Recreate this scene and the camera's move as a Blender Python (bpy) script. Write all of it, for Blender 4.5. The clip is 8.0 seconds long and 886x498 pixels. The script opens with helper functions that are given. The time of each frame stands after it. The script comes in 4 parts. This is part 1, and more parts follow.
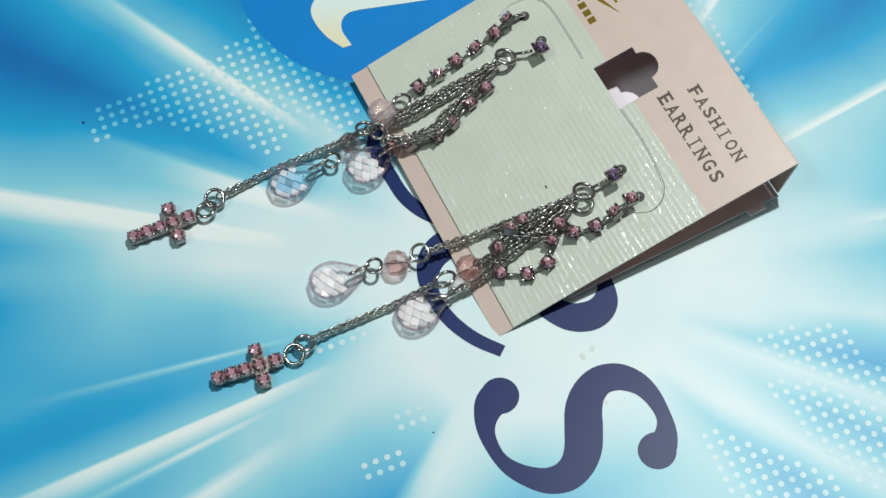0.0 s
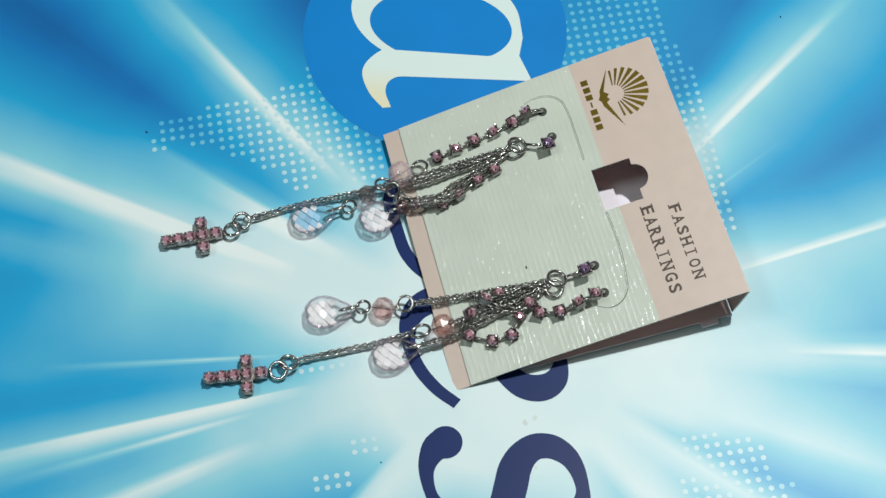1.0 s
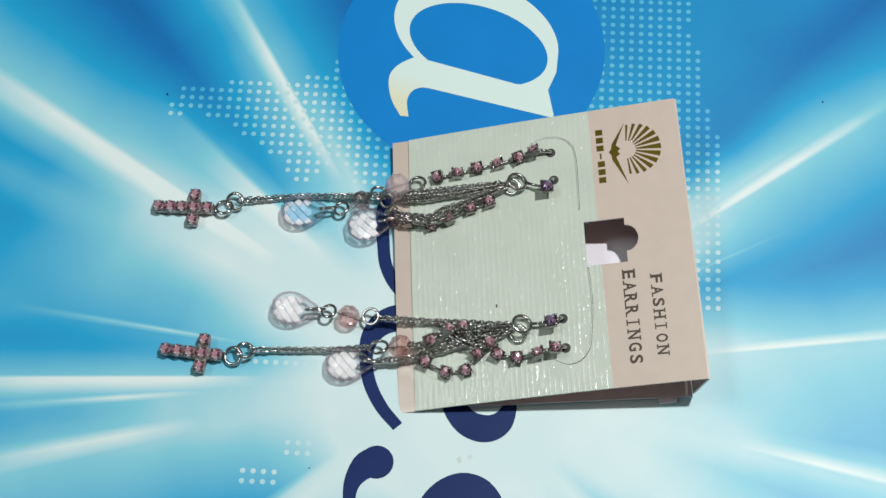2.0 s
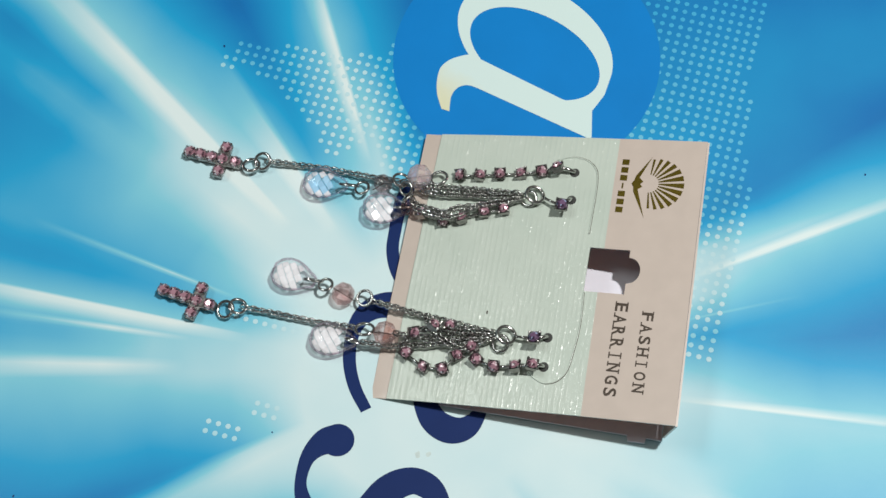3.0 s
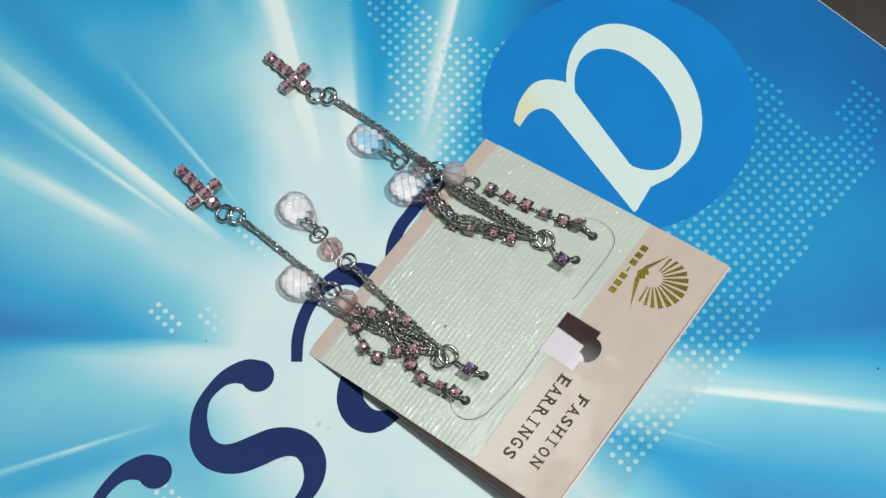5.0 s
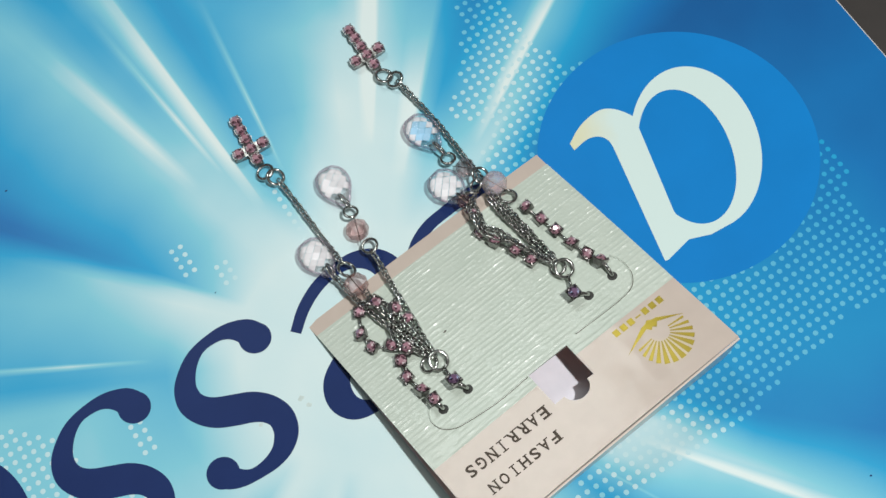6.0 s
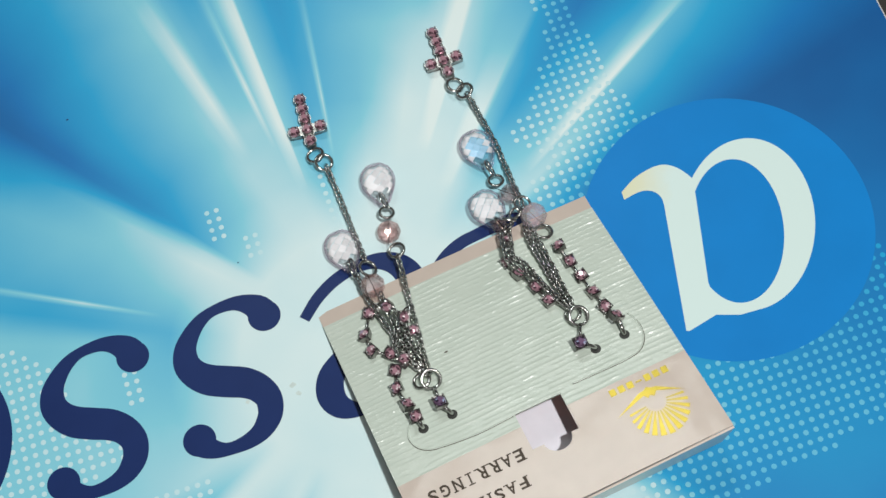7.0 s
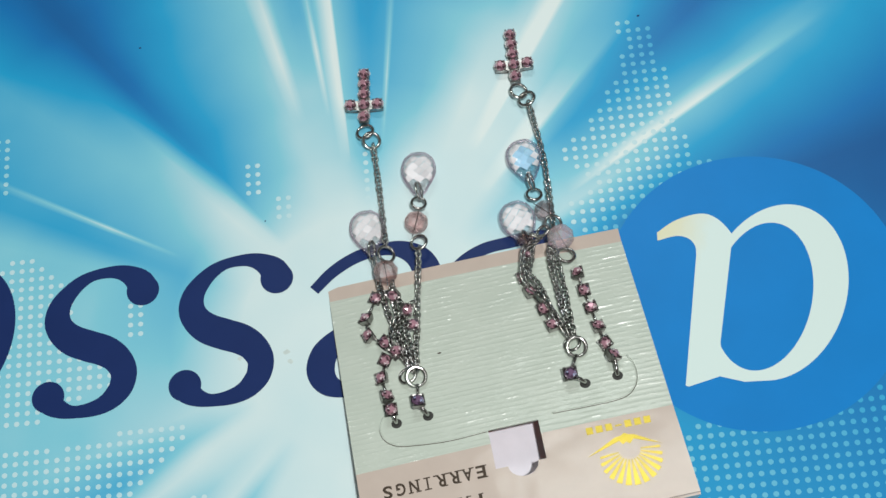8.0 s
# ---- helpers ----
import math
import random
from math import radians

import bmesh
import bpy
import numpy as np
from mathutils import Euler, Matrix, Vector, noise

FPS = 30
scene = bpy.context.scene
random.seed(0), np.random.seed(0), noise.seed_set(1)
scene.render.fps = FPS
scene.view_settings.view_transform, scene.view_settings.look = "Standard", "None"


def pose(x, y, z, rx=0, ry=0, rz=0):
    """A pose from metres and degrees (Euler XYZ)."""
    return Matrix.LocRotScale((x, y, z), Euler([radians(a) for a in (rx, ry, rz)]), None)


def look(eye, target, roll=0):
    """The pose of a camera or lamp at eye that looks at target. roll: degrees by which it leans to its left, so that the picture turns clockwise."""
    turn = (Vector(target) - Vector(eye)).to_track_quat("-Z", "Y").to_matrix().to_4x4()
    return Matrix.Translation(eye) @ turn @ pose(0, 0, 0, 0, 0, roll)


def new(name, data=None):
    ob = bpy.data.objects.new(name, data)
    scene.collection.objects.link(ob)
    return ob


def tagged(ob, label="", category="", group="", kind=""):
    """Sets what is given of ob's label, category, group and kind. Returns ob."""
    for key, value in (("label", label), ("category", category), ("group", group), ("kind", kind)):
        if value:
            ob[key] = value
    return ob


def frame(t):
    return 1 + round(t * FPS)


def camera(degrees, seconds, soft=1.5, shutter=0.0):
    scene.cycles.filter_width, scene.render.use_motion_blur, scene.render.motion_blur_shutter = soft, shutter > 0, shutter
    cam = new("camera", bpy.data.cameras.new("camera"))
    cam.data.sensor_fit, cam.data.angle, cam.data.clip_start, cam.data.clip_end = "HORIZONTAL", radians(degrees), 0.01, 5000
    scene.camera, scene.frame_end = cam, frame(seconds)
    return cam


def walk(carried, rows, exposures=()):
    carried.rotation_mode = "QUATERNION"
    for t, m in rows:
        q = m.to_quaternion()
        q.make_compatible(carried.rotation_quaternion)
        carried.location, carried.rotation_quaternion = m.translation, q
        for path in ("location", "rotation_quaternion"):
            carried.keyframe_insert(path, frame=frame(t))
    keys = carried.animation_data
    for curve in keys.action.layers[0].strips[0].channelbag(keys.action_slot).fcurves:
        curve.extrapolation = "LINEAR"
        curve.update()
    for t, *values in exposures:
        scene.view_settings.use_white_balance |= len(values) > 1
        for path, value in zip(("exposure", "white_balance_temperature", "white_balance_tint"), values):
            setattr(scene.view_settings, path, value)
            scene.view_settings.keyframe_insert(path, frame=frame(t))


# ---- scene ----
cam = camera(31.0, 8.0)
UNIT = 0.05  # the card's side, in metres
ROWS = [
    (0, (-1.6063, 0.7432, 4.3511), (-0.7863, 0.4628, 2.5486), -2.74),
    (0.5, (-1.7530, 0.5338, 4.7963), (-0.9077, 0.3506, 2.9930), -3.10),
    (1, (-1.7812, 0.2768, 5.0199), (-0.9348, 0.1697, 3.2110), -2.32),
    (1.5, (-1.6784, -0.0375, 5.0665), (-0.8546, -0.0463, 3.2440), -2.30),
    (3, (-1.4870, -0.9007, 5.0751), (-0.7256, -0.5976, 3.2507), -5.91),
    (3.5, (-1.4176, -1.1251, 5.0629), (-0.6925, -0.7315, 3.2410), -5.61),
    (4, (-1.2446, -1.4419, 5.0454), (-0.5817, -0.9489, 3.2241), -6.83),
    (4.5, (-1.0514, -1.5783, 5.0665), (-0.4465, -1.0397, 3.2378), -5.32),
    (6, (-0.3345, -1.9855, 5.0235), (-0.0021, -1.2573, 3.1907), -8.30),
    (6.5, (-0.0907, -2.0732, 4.9937), (0.1487, -1.2938, 3.1675), -8.83),
    (7, (0.1584, -2.0971, 4.9634), (0.2907, -1.2857, 3.1402), -9.80),
    (7.5, (0.4225, -2.0865, 4.9558), (0.4464, -1.2687, 3.1307), -10.28),
    (8, (0.6793, -2.1261, 4.9012), (0.5916, -1.2913, 3.0859), -11.52),
]
walk(cam, [(t, look(UNIT * Vector(e), UNIT * Vector(g), r)) for t, e, g, r in ROWS], exposures=[(0, -0.11), (1.5, -0.10), (3.5, -0.11), (6, -0.11), (8, -0.14)])

# ---- light: a small bright desk lamp, and the room's ceiling light ----
MM = 0.001
CENTRE = Vector((0.030, 0.0, 0.0))
LAMP_AZ, LAMP_EL, LAMP_FAR = radians(293), radians(71), 0.70


def lamp(name, kind, place, aim, watts, colour, size):
    data = bpy.data.lights.new(name, kind)
    data.energy, data.color = watts, colour
    if kind == "AREA":
        data.shape, data.size, data.size_y = "RECTANGLE", size[0], size[1]
    else:
        data.shadow_soft_size = size
    ob = new(name, data)
    ob.matrix_world = look(place, aim)
    return ob


key_place = CENTRE + LAMP_FAR * Vector((math.cos(LAMP_EL) * math.cos(LAMP_AZ), math.cos(LAMP_EL) * math.sin(LAMP_AZ), math.sin(LAMP_EL)))
lamp("desk_lamp_light", "POINT", key_place, CENTRE, 17.4, (1.0, 0.985, 0.96), 0.012)
lamp("ceiling_light", "AREA", (0.06, 0.73, 1.25), CENTRE, 3.7, (0.93, 1.0, 0.97), (0.42, 0.26))
world = bpy.data.worlds.new("room_air")
world.use_nodes = True
world.node_tree.nodes["Background"].inputs[0].default_value = (0.30, 0.34, 0.36, 1)
world.node_tree.nodes["Background"].inputs[1].default_value = 0.4
scene.world = world


# ---- materials ----
def material(name):
    m = bpy.data.materials.new(name)
    m.use_nodes = True
    return m, m.node_tree.nodes, m.node_tree.links, m.node_tree.nodes["Principled BSDF"]


def ramp(nodes, stops, mode="LINEAR"):
    n = nodes.new("ShaderNodeValToRGB")
    n.color_ramp.interpolation = mode
    e = n.color_ramp.elements
    e[0].position, e[1].position = stops[0][0], stops[-1][0]
    for i in range(1, len(stops) - 1):
        e.new(stops[i][0])
    for k, (p, c) in enumerate(stops):
        e[k].position = p
        e[k].color = (c, c, c, 1) if isinstance(c, (int, float)) else (*c, 1)
    return n


def node_math(nodes, links, op, a, b=None, c=None, clamp=False):
    n = nodes.new("ShaderNodeMath")
    n.operation, n.use_clamp = op, clamp
    for k, v in enumerate((a, b, c)):
        if v is None:
            continue
        if isinstance(v, (int, float)):
            n.inputs[k].default_value = v
        else:
            links.new(v, n.inputs[k])
    return n.outputs[0]


def ramp_value(nodes, links, value, lo, hi):
    f = nodes.new("ShaderNodeMapRange")
    f.inputs[1].default_value, f.inputs[2].default_value = lo, hi
    links.new(value, f.inputs[0])
    return f.outputs[0]


def noise_tex(nodes, links, scale, detail=3.0, coord="Object", rough=0.5):
    tc = nodes.new("ShaderNodeTexCoord")
    n = nodes.new("ShaderNodeTexNoise")
    n.inputs["Scale"].default_value, n.inputs["Detail"].default_value, n.inputs["Roughness"].default_value = scale, detail, rough
    links.new(tc.outputs[coord], n.inputs["Vector"])
    return n.outputs["Fac"]


def add_bump(nodes, links, bsdf, height, strength, distance):
    b = nodes.new("ShaderNodeBump")
    b.inputs["Strength"].default_value, b.inputs["Distance"].default_value = strength, distance
    links.new(height, b.inputs["Height"])
    links.new(b.outputs[0], bsdf.inputs["Normal"])


def plain(name, colour, rough, metal=0.0, grain=0.0, scale=400.0, bump=0.0, spec=0.5):
    """A surface with a slight mottling of its colour and, where asked, a fine relief."""
    m, nodes, links, bsdf = material(name)
    bsdf.inputs["Roughness"].default_value, bsdf.inputs["Metallic"].default_value = rough, metal
    bsdf.inputs["Specular IOR Level"].default_value = spec
    f = noise_tex(nodes, links, scale, 4.0)
    lo, hi = [max(0.0, c * (1 - grain)) for c in colour], [min(1.0, c * (1 + grain)) for c in colour]
    r = ramp(nodes, [(0.3, lo), (0.7, hi)])
    links.new(f, r.inputs[0])
    links.new(r.outputs[0], bsdf.inputs["Base Color"])
    if bump:
        add_bump(nodes, links, bsdf, f, bump, 0.0001)
    return m


def glass(name, colour, clear=0.55, ior=1.5, rainbow=0.0, vary=0.0, tints=None):
    """Cut glass or acrylic: part of the light goes straight through, the rest is bent and mirrored by the facets."""
    m, nodes, links, bsdf = material(name)
    bsdf.inputs["Base Color"].default_value = (*colour, 1)
    bsdf.inputs["Roughness"].default_value = 0.02
    bsdf.inputs["IOR"].default_value = ior
    bsdf.inputs["Transmission Weight"].default_value = 1.0
    bsdf.inputs["Thin Film Thickness"].default_value = rainbow
    t = nodes.new("ShaderNodeBsdfTransparent")
    geo = nodes.new("ShaderNodeNewGeometry")  # per-facet tints stand in for refraction and sparkle
    tone = ramp(nodes, tints or [(0.0, [c * (1 - vary) for c in colour]), (0.5, colour), (1.0, [1 - (1 - c) * 0.3 for c in colour])])
    links.new(geo.outputs["Random Per Island"], tone.inputs[0])
    links.new(tone.outputs[0], t.inputs[0])
    mix = nodes.new("ShaderNodeMixShader")
    mix.inputs[0].default_value = clear
    links.new(bsdf.outputs[0], mix.inputs[1])
    links.new(t.outputs[0], mix.inputs[2])
    shine = nodes.new("ShaderNodeBsdfGlossy")
    shine.inputs["Roughness"].default_value = 0.06
    rim = nodes.new("ShaderNodeFresnel")
    rim.inputs[0].default_value = ior
    coat = nodes.new("ShaderNodeMixShader")
    links.new(node_math(nodes, links, "MULTIPLY", rim.outputs[0], 0.45), coat.inputs[0])
    links.new(mix.outputs[0], coat.inputs[1])
    links.new(shine.outputs[0], coat.inputs[2])
    links.new(coat.outputs[0], nodes["Material Output"].inputs[0])
    return m


# the printed rays: how pale the print is, by the angle round their centre, near, midway and far out
RAY_X, RAY_Y, SLANT = 9.2, -7.2, 0.035
# near 302 to 314 degrees the card's glow is painted in too
RAYS_A = [(0, 0.44), (11, 0.68), (27, 0.69), (30, 0.89), (38, 0.84), (43, 0.80), (50, 0.94), (74, 0.95), (88, 0.68), (95, 0.83), (106, 0.85), (128, 0.58), (131, 0.88), (135, 0.94), (157, 0.59), (201, 0.86), (208, 0.76), (213, 0.95), (222, 0.86), (228, 0.93), (232, 0.78), (237, 0.93), (248, 0.95), (253, 0.93), (259, 0.94), (269, 0.93), (282, 0.93), (295, 0.58), (302, 0.9), (314, 0.9), (320, 0.5), (360, 0.44)]
RAYS_B = [(0, 0.32), (14, 0.21), (21, 0.29), (31, 0.84), (45, 0.55), (52, 0.89), (66, 0.96), (76, 0.66), (88, 0.56), (94, 0.79), (106, 0.82), (129, 0.36), (133, 0.81), (157, 0.54), (161, 0.74), (201, 0.78), (209, 0.56), (215, 0.92), (222, 0.63), (228, 0.91), (233, 0.50), (242, 0.90), (253, 0.76), (258, 0.88), (268, 0.80), (280, 0.88), (294, 0.48), (303, 0.85), (312, 0.9), (318, 0.48), (338, 0.46), (360, 0.32)]
RAYS_C = [(0, 0.26), (17, 0.11), (34, 0.75), (44, 0.39), (60, 0.93), (88, 0.47), (94, 0.76), (99, 0.59), (105, 0.79), (124, 0.43), (129, 0.22), (133, 0.53), (140, 0.66), (156, 0.52), (161, 0.75), (202, 0.75), (210, 0.55), (217, 0.91), (222, 0.58), (227, 0.91), (234, 0.46), (242, 0.86), (253, 0.57), (258, 0.84), (263, 0.6), (278, 0.8), (291, 0.37), (303, 0.66), (309, 0.86), (317, 0.32), (331, 0.44), (360, 0.26)]
RAYS_D = [(0, 0.22), (18, 0.1), (34, 0.66), (44, 0.21), (60, 0.84), (65, 0.5), (68, 0.62), (72, 0.45), (84, 0.55), (88, 0.41), (94, 0.72), (99, 0.49), (106, 0.74), (129, 0.13), (141, 0.59), (156, 0.5), (161, 0.74), (210, 0.56), (216, 0.9), (222, 0.55), (227, 0.91), (232, 0.47), (238, 0.86), (253, 0.55), (259, 0.84), (263, 0.53), (278, 0.77), (292, 0.30), (308, 0.78), (318, 0.28), (330, 0.39), (360, 0.22)]
RAYS_E = [(0, 0.2), (18, 0.09), (35, 0.57), (44, 0.14), (60, 0.82), (65, 0.36), (68, 0.52), (72, 0.32), (88, 0.37), (95, 0.71), (99, 0.42), (106, 0.7), (128, 0.13), (142, 0.5), (156, 0.49), (160, 0.73), (210, 0.57), (216, 0.9), (222, 0.55), (227, 0.89), (232, 0.51), (238, 0.81), (254, 0.54), (259, 0.84), (263, 0.5), (279, 0.77), (291, 0.24), (307, 0.57), (318, 0.18), (323, 0.36), (344, 0.14), (360, 0.2)]
# single sharper rays: angle, width on either side, where it starts and ends, how much paler
STREAKS = [(93.4, 0.5, 3.0, 32, 100, 0.28), (83.5, 0.6, 0.9, 36, 78, 0.30), (58.9, 1.0, 3.0, 38, 115, 0.22), (33.4, 0.7, 2.6, 42, 102, 0.30), (49.4, 1.3, 4.0, 32, 82, 0.22), (152.6, 0.6, 1.0, 36, 80, 0.32),
           (307.4, 0.7, 1.4, 46, 98, 0.25), (298.3, 0.4, 0.4, 40, 64, 0.22), (278.7, 0.5, 1.4, 40, 95, 0.22), (258.9, 0.6, 2.0, 48, 95, 0.2), (104.0, 1.8, 2.4, 42, 95, 0.2), (97.0, 0.7, 0.9, 42, 85, 0.25)]
PALETTE = [(0.0, (0.006, 0.05, 0.20)), (0.25, (0.006, 0.165, 0.45)), (0.5, (0.013, 0.335, 0.615)), (0.75, (0.205, 0.565, 0.685)), (1.0, (0.69, 0.805, 0.80))]


def print_material(name="printed_rays", lift=0.0):
    m, nodes, links, bsdf = material(name)
    tc = nodes.new("ShaderNodeTexCoord")
    sep = nodes.new("ShaderNodeSeparateXYZ")
    links.new(tc.outputs["Object"], sep.inputs[0])
    x = node_math(nodes, links, "SUBTRACT", sep.outputs[0], RAY_X * MM)
    y = node_math(nodes, links, "SUBTRACT", node_math(nodes, links, "MULTIPLY_ADD", sep.outputs[0], SLANT, sep.outputs[1]), RAY_Y * MM)
    ang = node_math(nodes, links, "ARCTAN2", y, x)
    ang = node_math(nodes, links, "FRACT", node_math(nodes, links, "ADD", node_math(nodes, links, "DIVIDE", ang, 2 * math.pi), 1.0))
    far = node_math(nodes, links, "SQRT", node_math(nodes, links, "ADD", node_math(nodes, links, "MULTIPLY", x, x), node_math(nodes, links, "MULTIPLY", y, y)))
    rings = []
    for table in ([(0, 0.95), (360, 0.95)], RAYS_A, RAYS_B, RAYS_C, RAYS_D, RAYS_E):
        r = ramp(nodes, [(a / 360, v) for a, v in table])
        links.new(ang, r.inputs[0])
        rings.append(r.outputs[0])

    def blend(a, b, lo, hi):
        f = nodes.new("ShaderNodeMapRange")
        f.inputs[1].default_value, f.inputs[2].default_value = lo * MM, hi * MM
        links.new(far, f.inputs[0])
        mx = nodes.new("ShaderNodeMix")
        links.new(f.outputs[0], mx.inputs[0])
        links.new(a, mx.inputs[2])
        links.new(b, mx.inputs[3])
        return mx.outputs[0]

    pale = rings[0]
    for k, (lo, hi) in enumerate(((22, 34), (34, 48), (48, 64), (64, 84), (84, 106))):
        pale = blend(pale, rings[k + 1], lo, hi)
    for a, lo, hi, start, end, gain in STREAKS:
        turn = node_math(nodes, links, "SUBTRACT", ang, a / 360)
        side = node_math(nodes, links, "MINIMUM", node_math(nodes, links, "MULTIPLY_ADD", turn, 360 / lo, 1.0), node_math(nodes, links, "MULTIPLY_ADD", turn, -360 / hi, 1.0))
        run = node_math(nodes, links, "MINIMUM", node_math(nodes, links, "DIVIDE", node_math(nodes, links, "SUBTRACT", far, start * MM), 14 * MM, clamp=True),
                        node_math(nodes, links, "DIVIDE", node_math(nodes, links, "SUBTRACT", end * MM, far), 30 * MM, clamp=True))
        pale = node_math(nodes, links, "MULTIPLY_ADD", node_math(nodes, links, "MULTIPLY", node_math(nodes, links, "MAXIMUM", side, 0.0), run), gain, pale)
    if lift:
        pale = node_math(nodes, links, "MINIMUM", node_math(nodes, links, "ADD", pale, lift), 0.90)
    mottled = node_math(nodes, links, "ADD", pale, node_math(nodes, links, "MULTIPLY", node_math(nodes, links, "SUBTRACT", noise_tex(nodes, links, 60.0, 2.0), 0.5), 0.10), clamp=True)
    col = ramp(nodes, PALETTE)
    links.new(mottled, col.inputs[0])
    links.new(col.outputs[0], bsdf.inputs["Base Color"])
    bsdf.inputs["Roughness"].default_value = 0.38
    bsdf.inputs["Specular IOR Level"].default_value = 0.25
    add_bump(nodes, links, bsdf, noise_tex(nodes, links, 900.0, 2.0), 0.08, 0.0001)
    return m


PRINT = print_material()
NAVY = plain("navy_ink", (0.012, 0.029, 0.118), 0.34, grain=0.06, scale=120, spec=0.10)
DISC_BLUE = plain("blue_ink", (0.006, 0.205, 0.57), 0.36, grain=0.04, scale=90, spec=0.15)


def stained_white():
    """Pale ink, yellowed at the tip of the stroke."""
    m, nodes, links, bsdf = material("stained_pale_ink")
    tc = nodes.new("ShaderNodeTexCoord")
    sep = nodes.new("ShaderNodeSeparateXYZ")
    links.new(tc.outputs["Object"], sep.inputs[0])
    edge = node_math(nodes, links, "ADD", node_math(nodes, links, "MULTIPLY_ADD", sep.outputs[1], -0.5, sep.outputs[0]), node_math(nodes, links, "MULTIPLY", noise_tex(nodes, links, 300.0, 3.0), 0.004))
    r = ramp(nodes, [(0.0, (0.67, 0.68, 0.45)), (0.35, (0.66, 0.70, 0.54)), (1.0, (0.62, 0.77, 0.745))])
    links.new(ramp_value(nodes, links, edge, 0.0578, 0.0668), r.inputs[0])
    links.new(r.outputs[0], bsdf.inputs["Base Color"])
    bsdf.inputs["Roughness"].default_value = 0.38
    return m


WHITE_INK = stained_white()
DOT_INK = print_material("dot_ink", 0.24)
BOARD_EDGE = plain("board_edge", (0.60, 0.60, 0.58), 0.7, grain=0.1)
DESK = plain("dark_desk", (0.030, 0.026, 0.024), 0.5, grain=0.3, scale=60, bump=0.2)
WALL = plain("grey_wall", (0.42, 0.41, 0.40), 0.9, grain=0.05, scale=8)


def mint_paper():
    """Glossy mint paper pressed with broken ribs along its lower edge."""
    m, nodes, links, bsdf = material("mint_paper")
    tc = nodes.new("ShaderNodeTexCoord")
    mp = nodes.new("ShaderNodeMapping")
    mp.inputs["Scale"].default_value = (0.16, 1.0, 1.0)
    links.new(tc.outputs["Object"], mp.inputs[0])
    wave = nodes.new("ShaderNodeTexWave")
    wave.bands_direction, wave.wave_profile = "Y", "SIN"
    wave.inputs["Scale"].default_value, wave.inputs["Distortion"].default_value, wave.inputs["Detail"].default_value, wave.inputs["Detail Scale"].default_value = 340.0, 3.0, 3.0, 1.6
    links.new(mp.outputs[0], wave.inputs["Vector"])
    spots = nodes.new("ShaderNodeTexNoise")  # where a rib stands up sharply
    spots.inputs["Scale"].default_value, spots.inputs["Detail"].default_value = 700.0, 2.0
    long = nodes.new("ShaderNodeMapping")
    long.inputs["Scale"].default_value = (0.45, 1.0, 1.0)
    links.new(tc.outputs["Object"], long.inputs[0])
    links.new(long.outputs[0], spots.inputs["Vector"])
    wide = noise_tex(nodes, links, 110.0, 2.0)
    tick = node_math(nodes, links, "MULTIPLY", ramp_value(nodes, links, spots.outputs["Fac"], 0.42, 0.52), ramp_value(nodes, links, wide, 0.38, 0.60))
    soft = node_math(nodes, links, "MULTIPLY", node_math(nodes, links, "POWER", wave.outputs["Fac"], 2.0), 0.09)
    soft = node_math(nodes, links, "MULTIPLY", soft, node_math(nodes, links, "MULTIPLY_ADD", ramp_value(nodes, links, spots.outputs["Fac"], 0.36, 0.60), 0.85, 0.15))
    sharp = node_math(nodes, links, "MULTIPLY", node_math(nodes, links, "POWER", wave.outputs["Fac"], 3.5), node_math(nodes, links, "MULTIPLY", tick, 0.75))
    fine = noise_tex(nodes, links, 1500.0, 3.0)
    grain = node_math(nodes, links, "MULTIPLY", fine, 0.14)
    add_bump(nodes, links, bsdf, node_math(nodes, links, "ADD", node_math(nodes, links, "MULTIPLY_ADD", sharp, 0.12, soft), grain), 0.55, 0.00012)
    lacquer = nodes.new("ShaderNodeBump")  # the gloss follows the sharp ribs more than the paper does
    lacquer.inputs["Strength"].default_value, lacquer.inputs["Distance"].default_value = 1.0, 0.00048
    links.new(node_math(nodes, links, "ADD", node_math(nodes, links, "ADD", soft, sharp), node_math(nodes, links, "MULTIPLY", fine, 0.12)), lacquer.inputs["Height"])
    links.new(lacquer.outputs[0], bsdf.inputs["Coat Normal"])
    bsdf.inputs["Specular IOR Level"].default_value = 0.3
    r = ramp(nodes, [(0.3, (0.495, 0.57, 0.50)), (0.7, (0.54, 0.61, 0.54))])
    links.new(noise_tex(nodes, links, 120.0, 4.0), r.inputs[0])
    links.new(r.outputs[0], bsdf.inputs["Base Color"])
    bsdf.inputs["Roughness"].default_value = 0.34
    bsdf.inputs["Coat Weight"].default_value, bsdf.inputs["Coat Roughness"].default_value = 0.75, 0.22
    return m


MINT = mint_paper()
PINK = plain("pink_paper", (0.545, 0.465, 0.405), 0.42, grain=0.03, scale=300, bump=0.05)
PINK.node_tree.nodes["Principled BSDF"].inputs["Coat Weight"].default_value = 0.45
PINK.node_tree.nodes["Principled BSDF"].inputs["Coat Roughness"].default_value = 0.13
sheen = PINK.node_tree.nodes.new("ShaderNodeBump")  # the lacquer lies in soft creases
sheen.inputs["Strength"].default_value, sheen.inputs["Distance"].default_value = 1.0, 0.0003
PINK.node_tree.links.new(noise_tex(PINK.node_tree.nodes, PINK.node_tree.links, 85.0, 2.0), sheen.inputs["Height"])
PINK.node_tree.links.new(sheen.outputs[0], PINK.node_tree.nodes["Principled BSDF"].inputs["Coat Normal"])
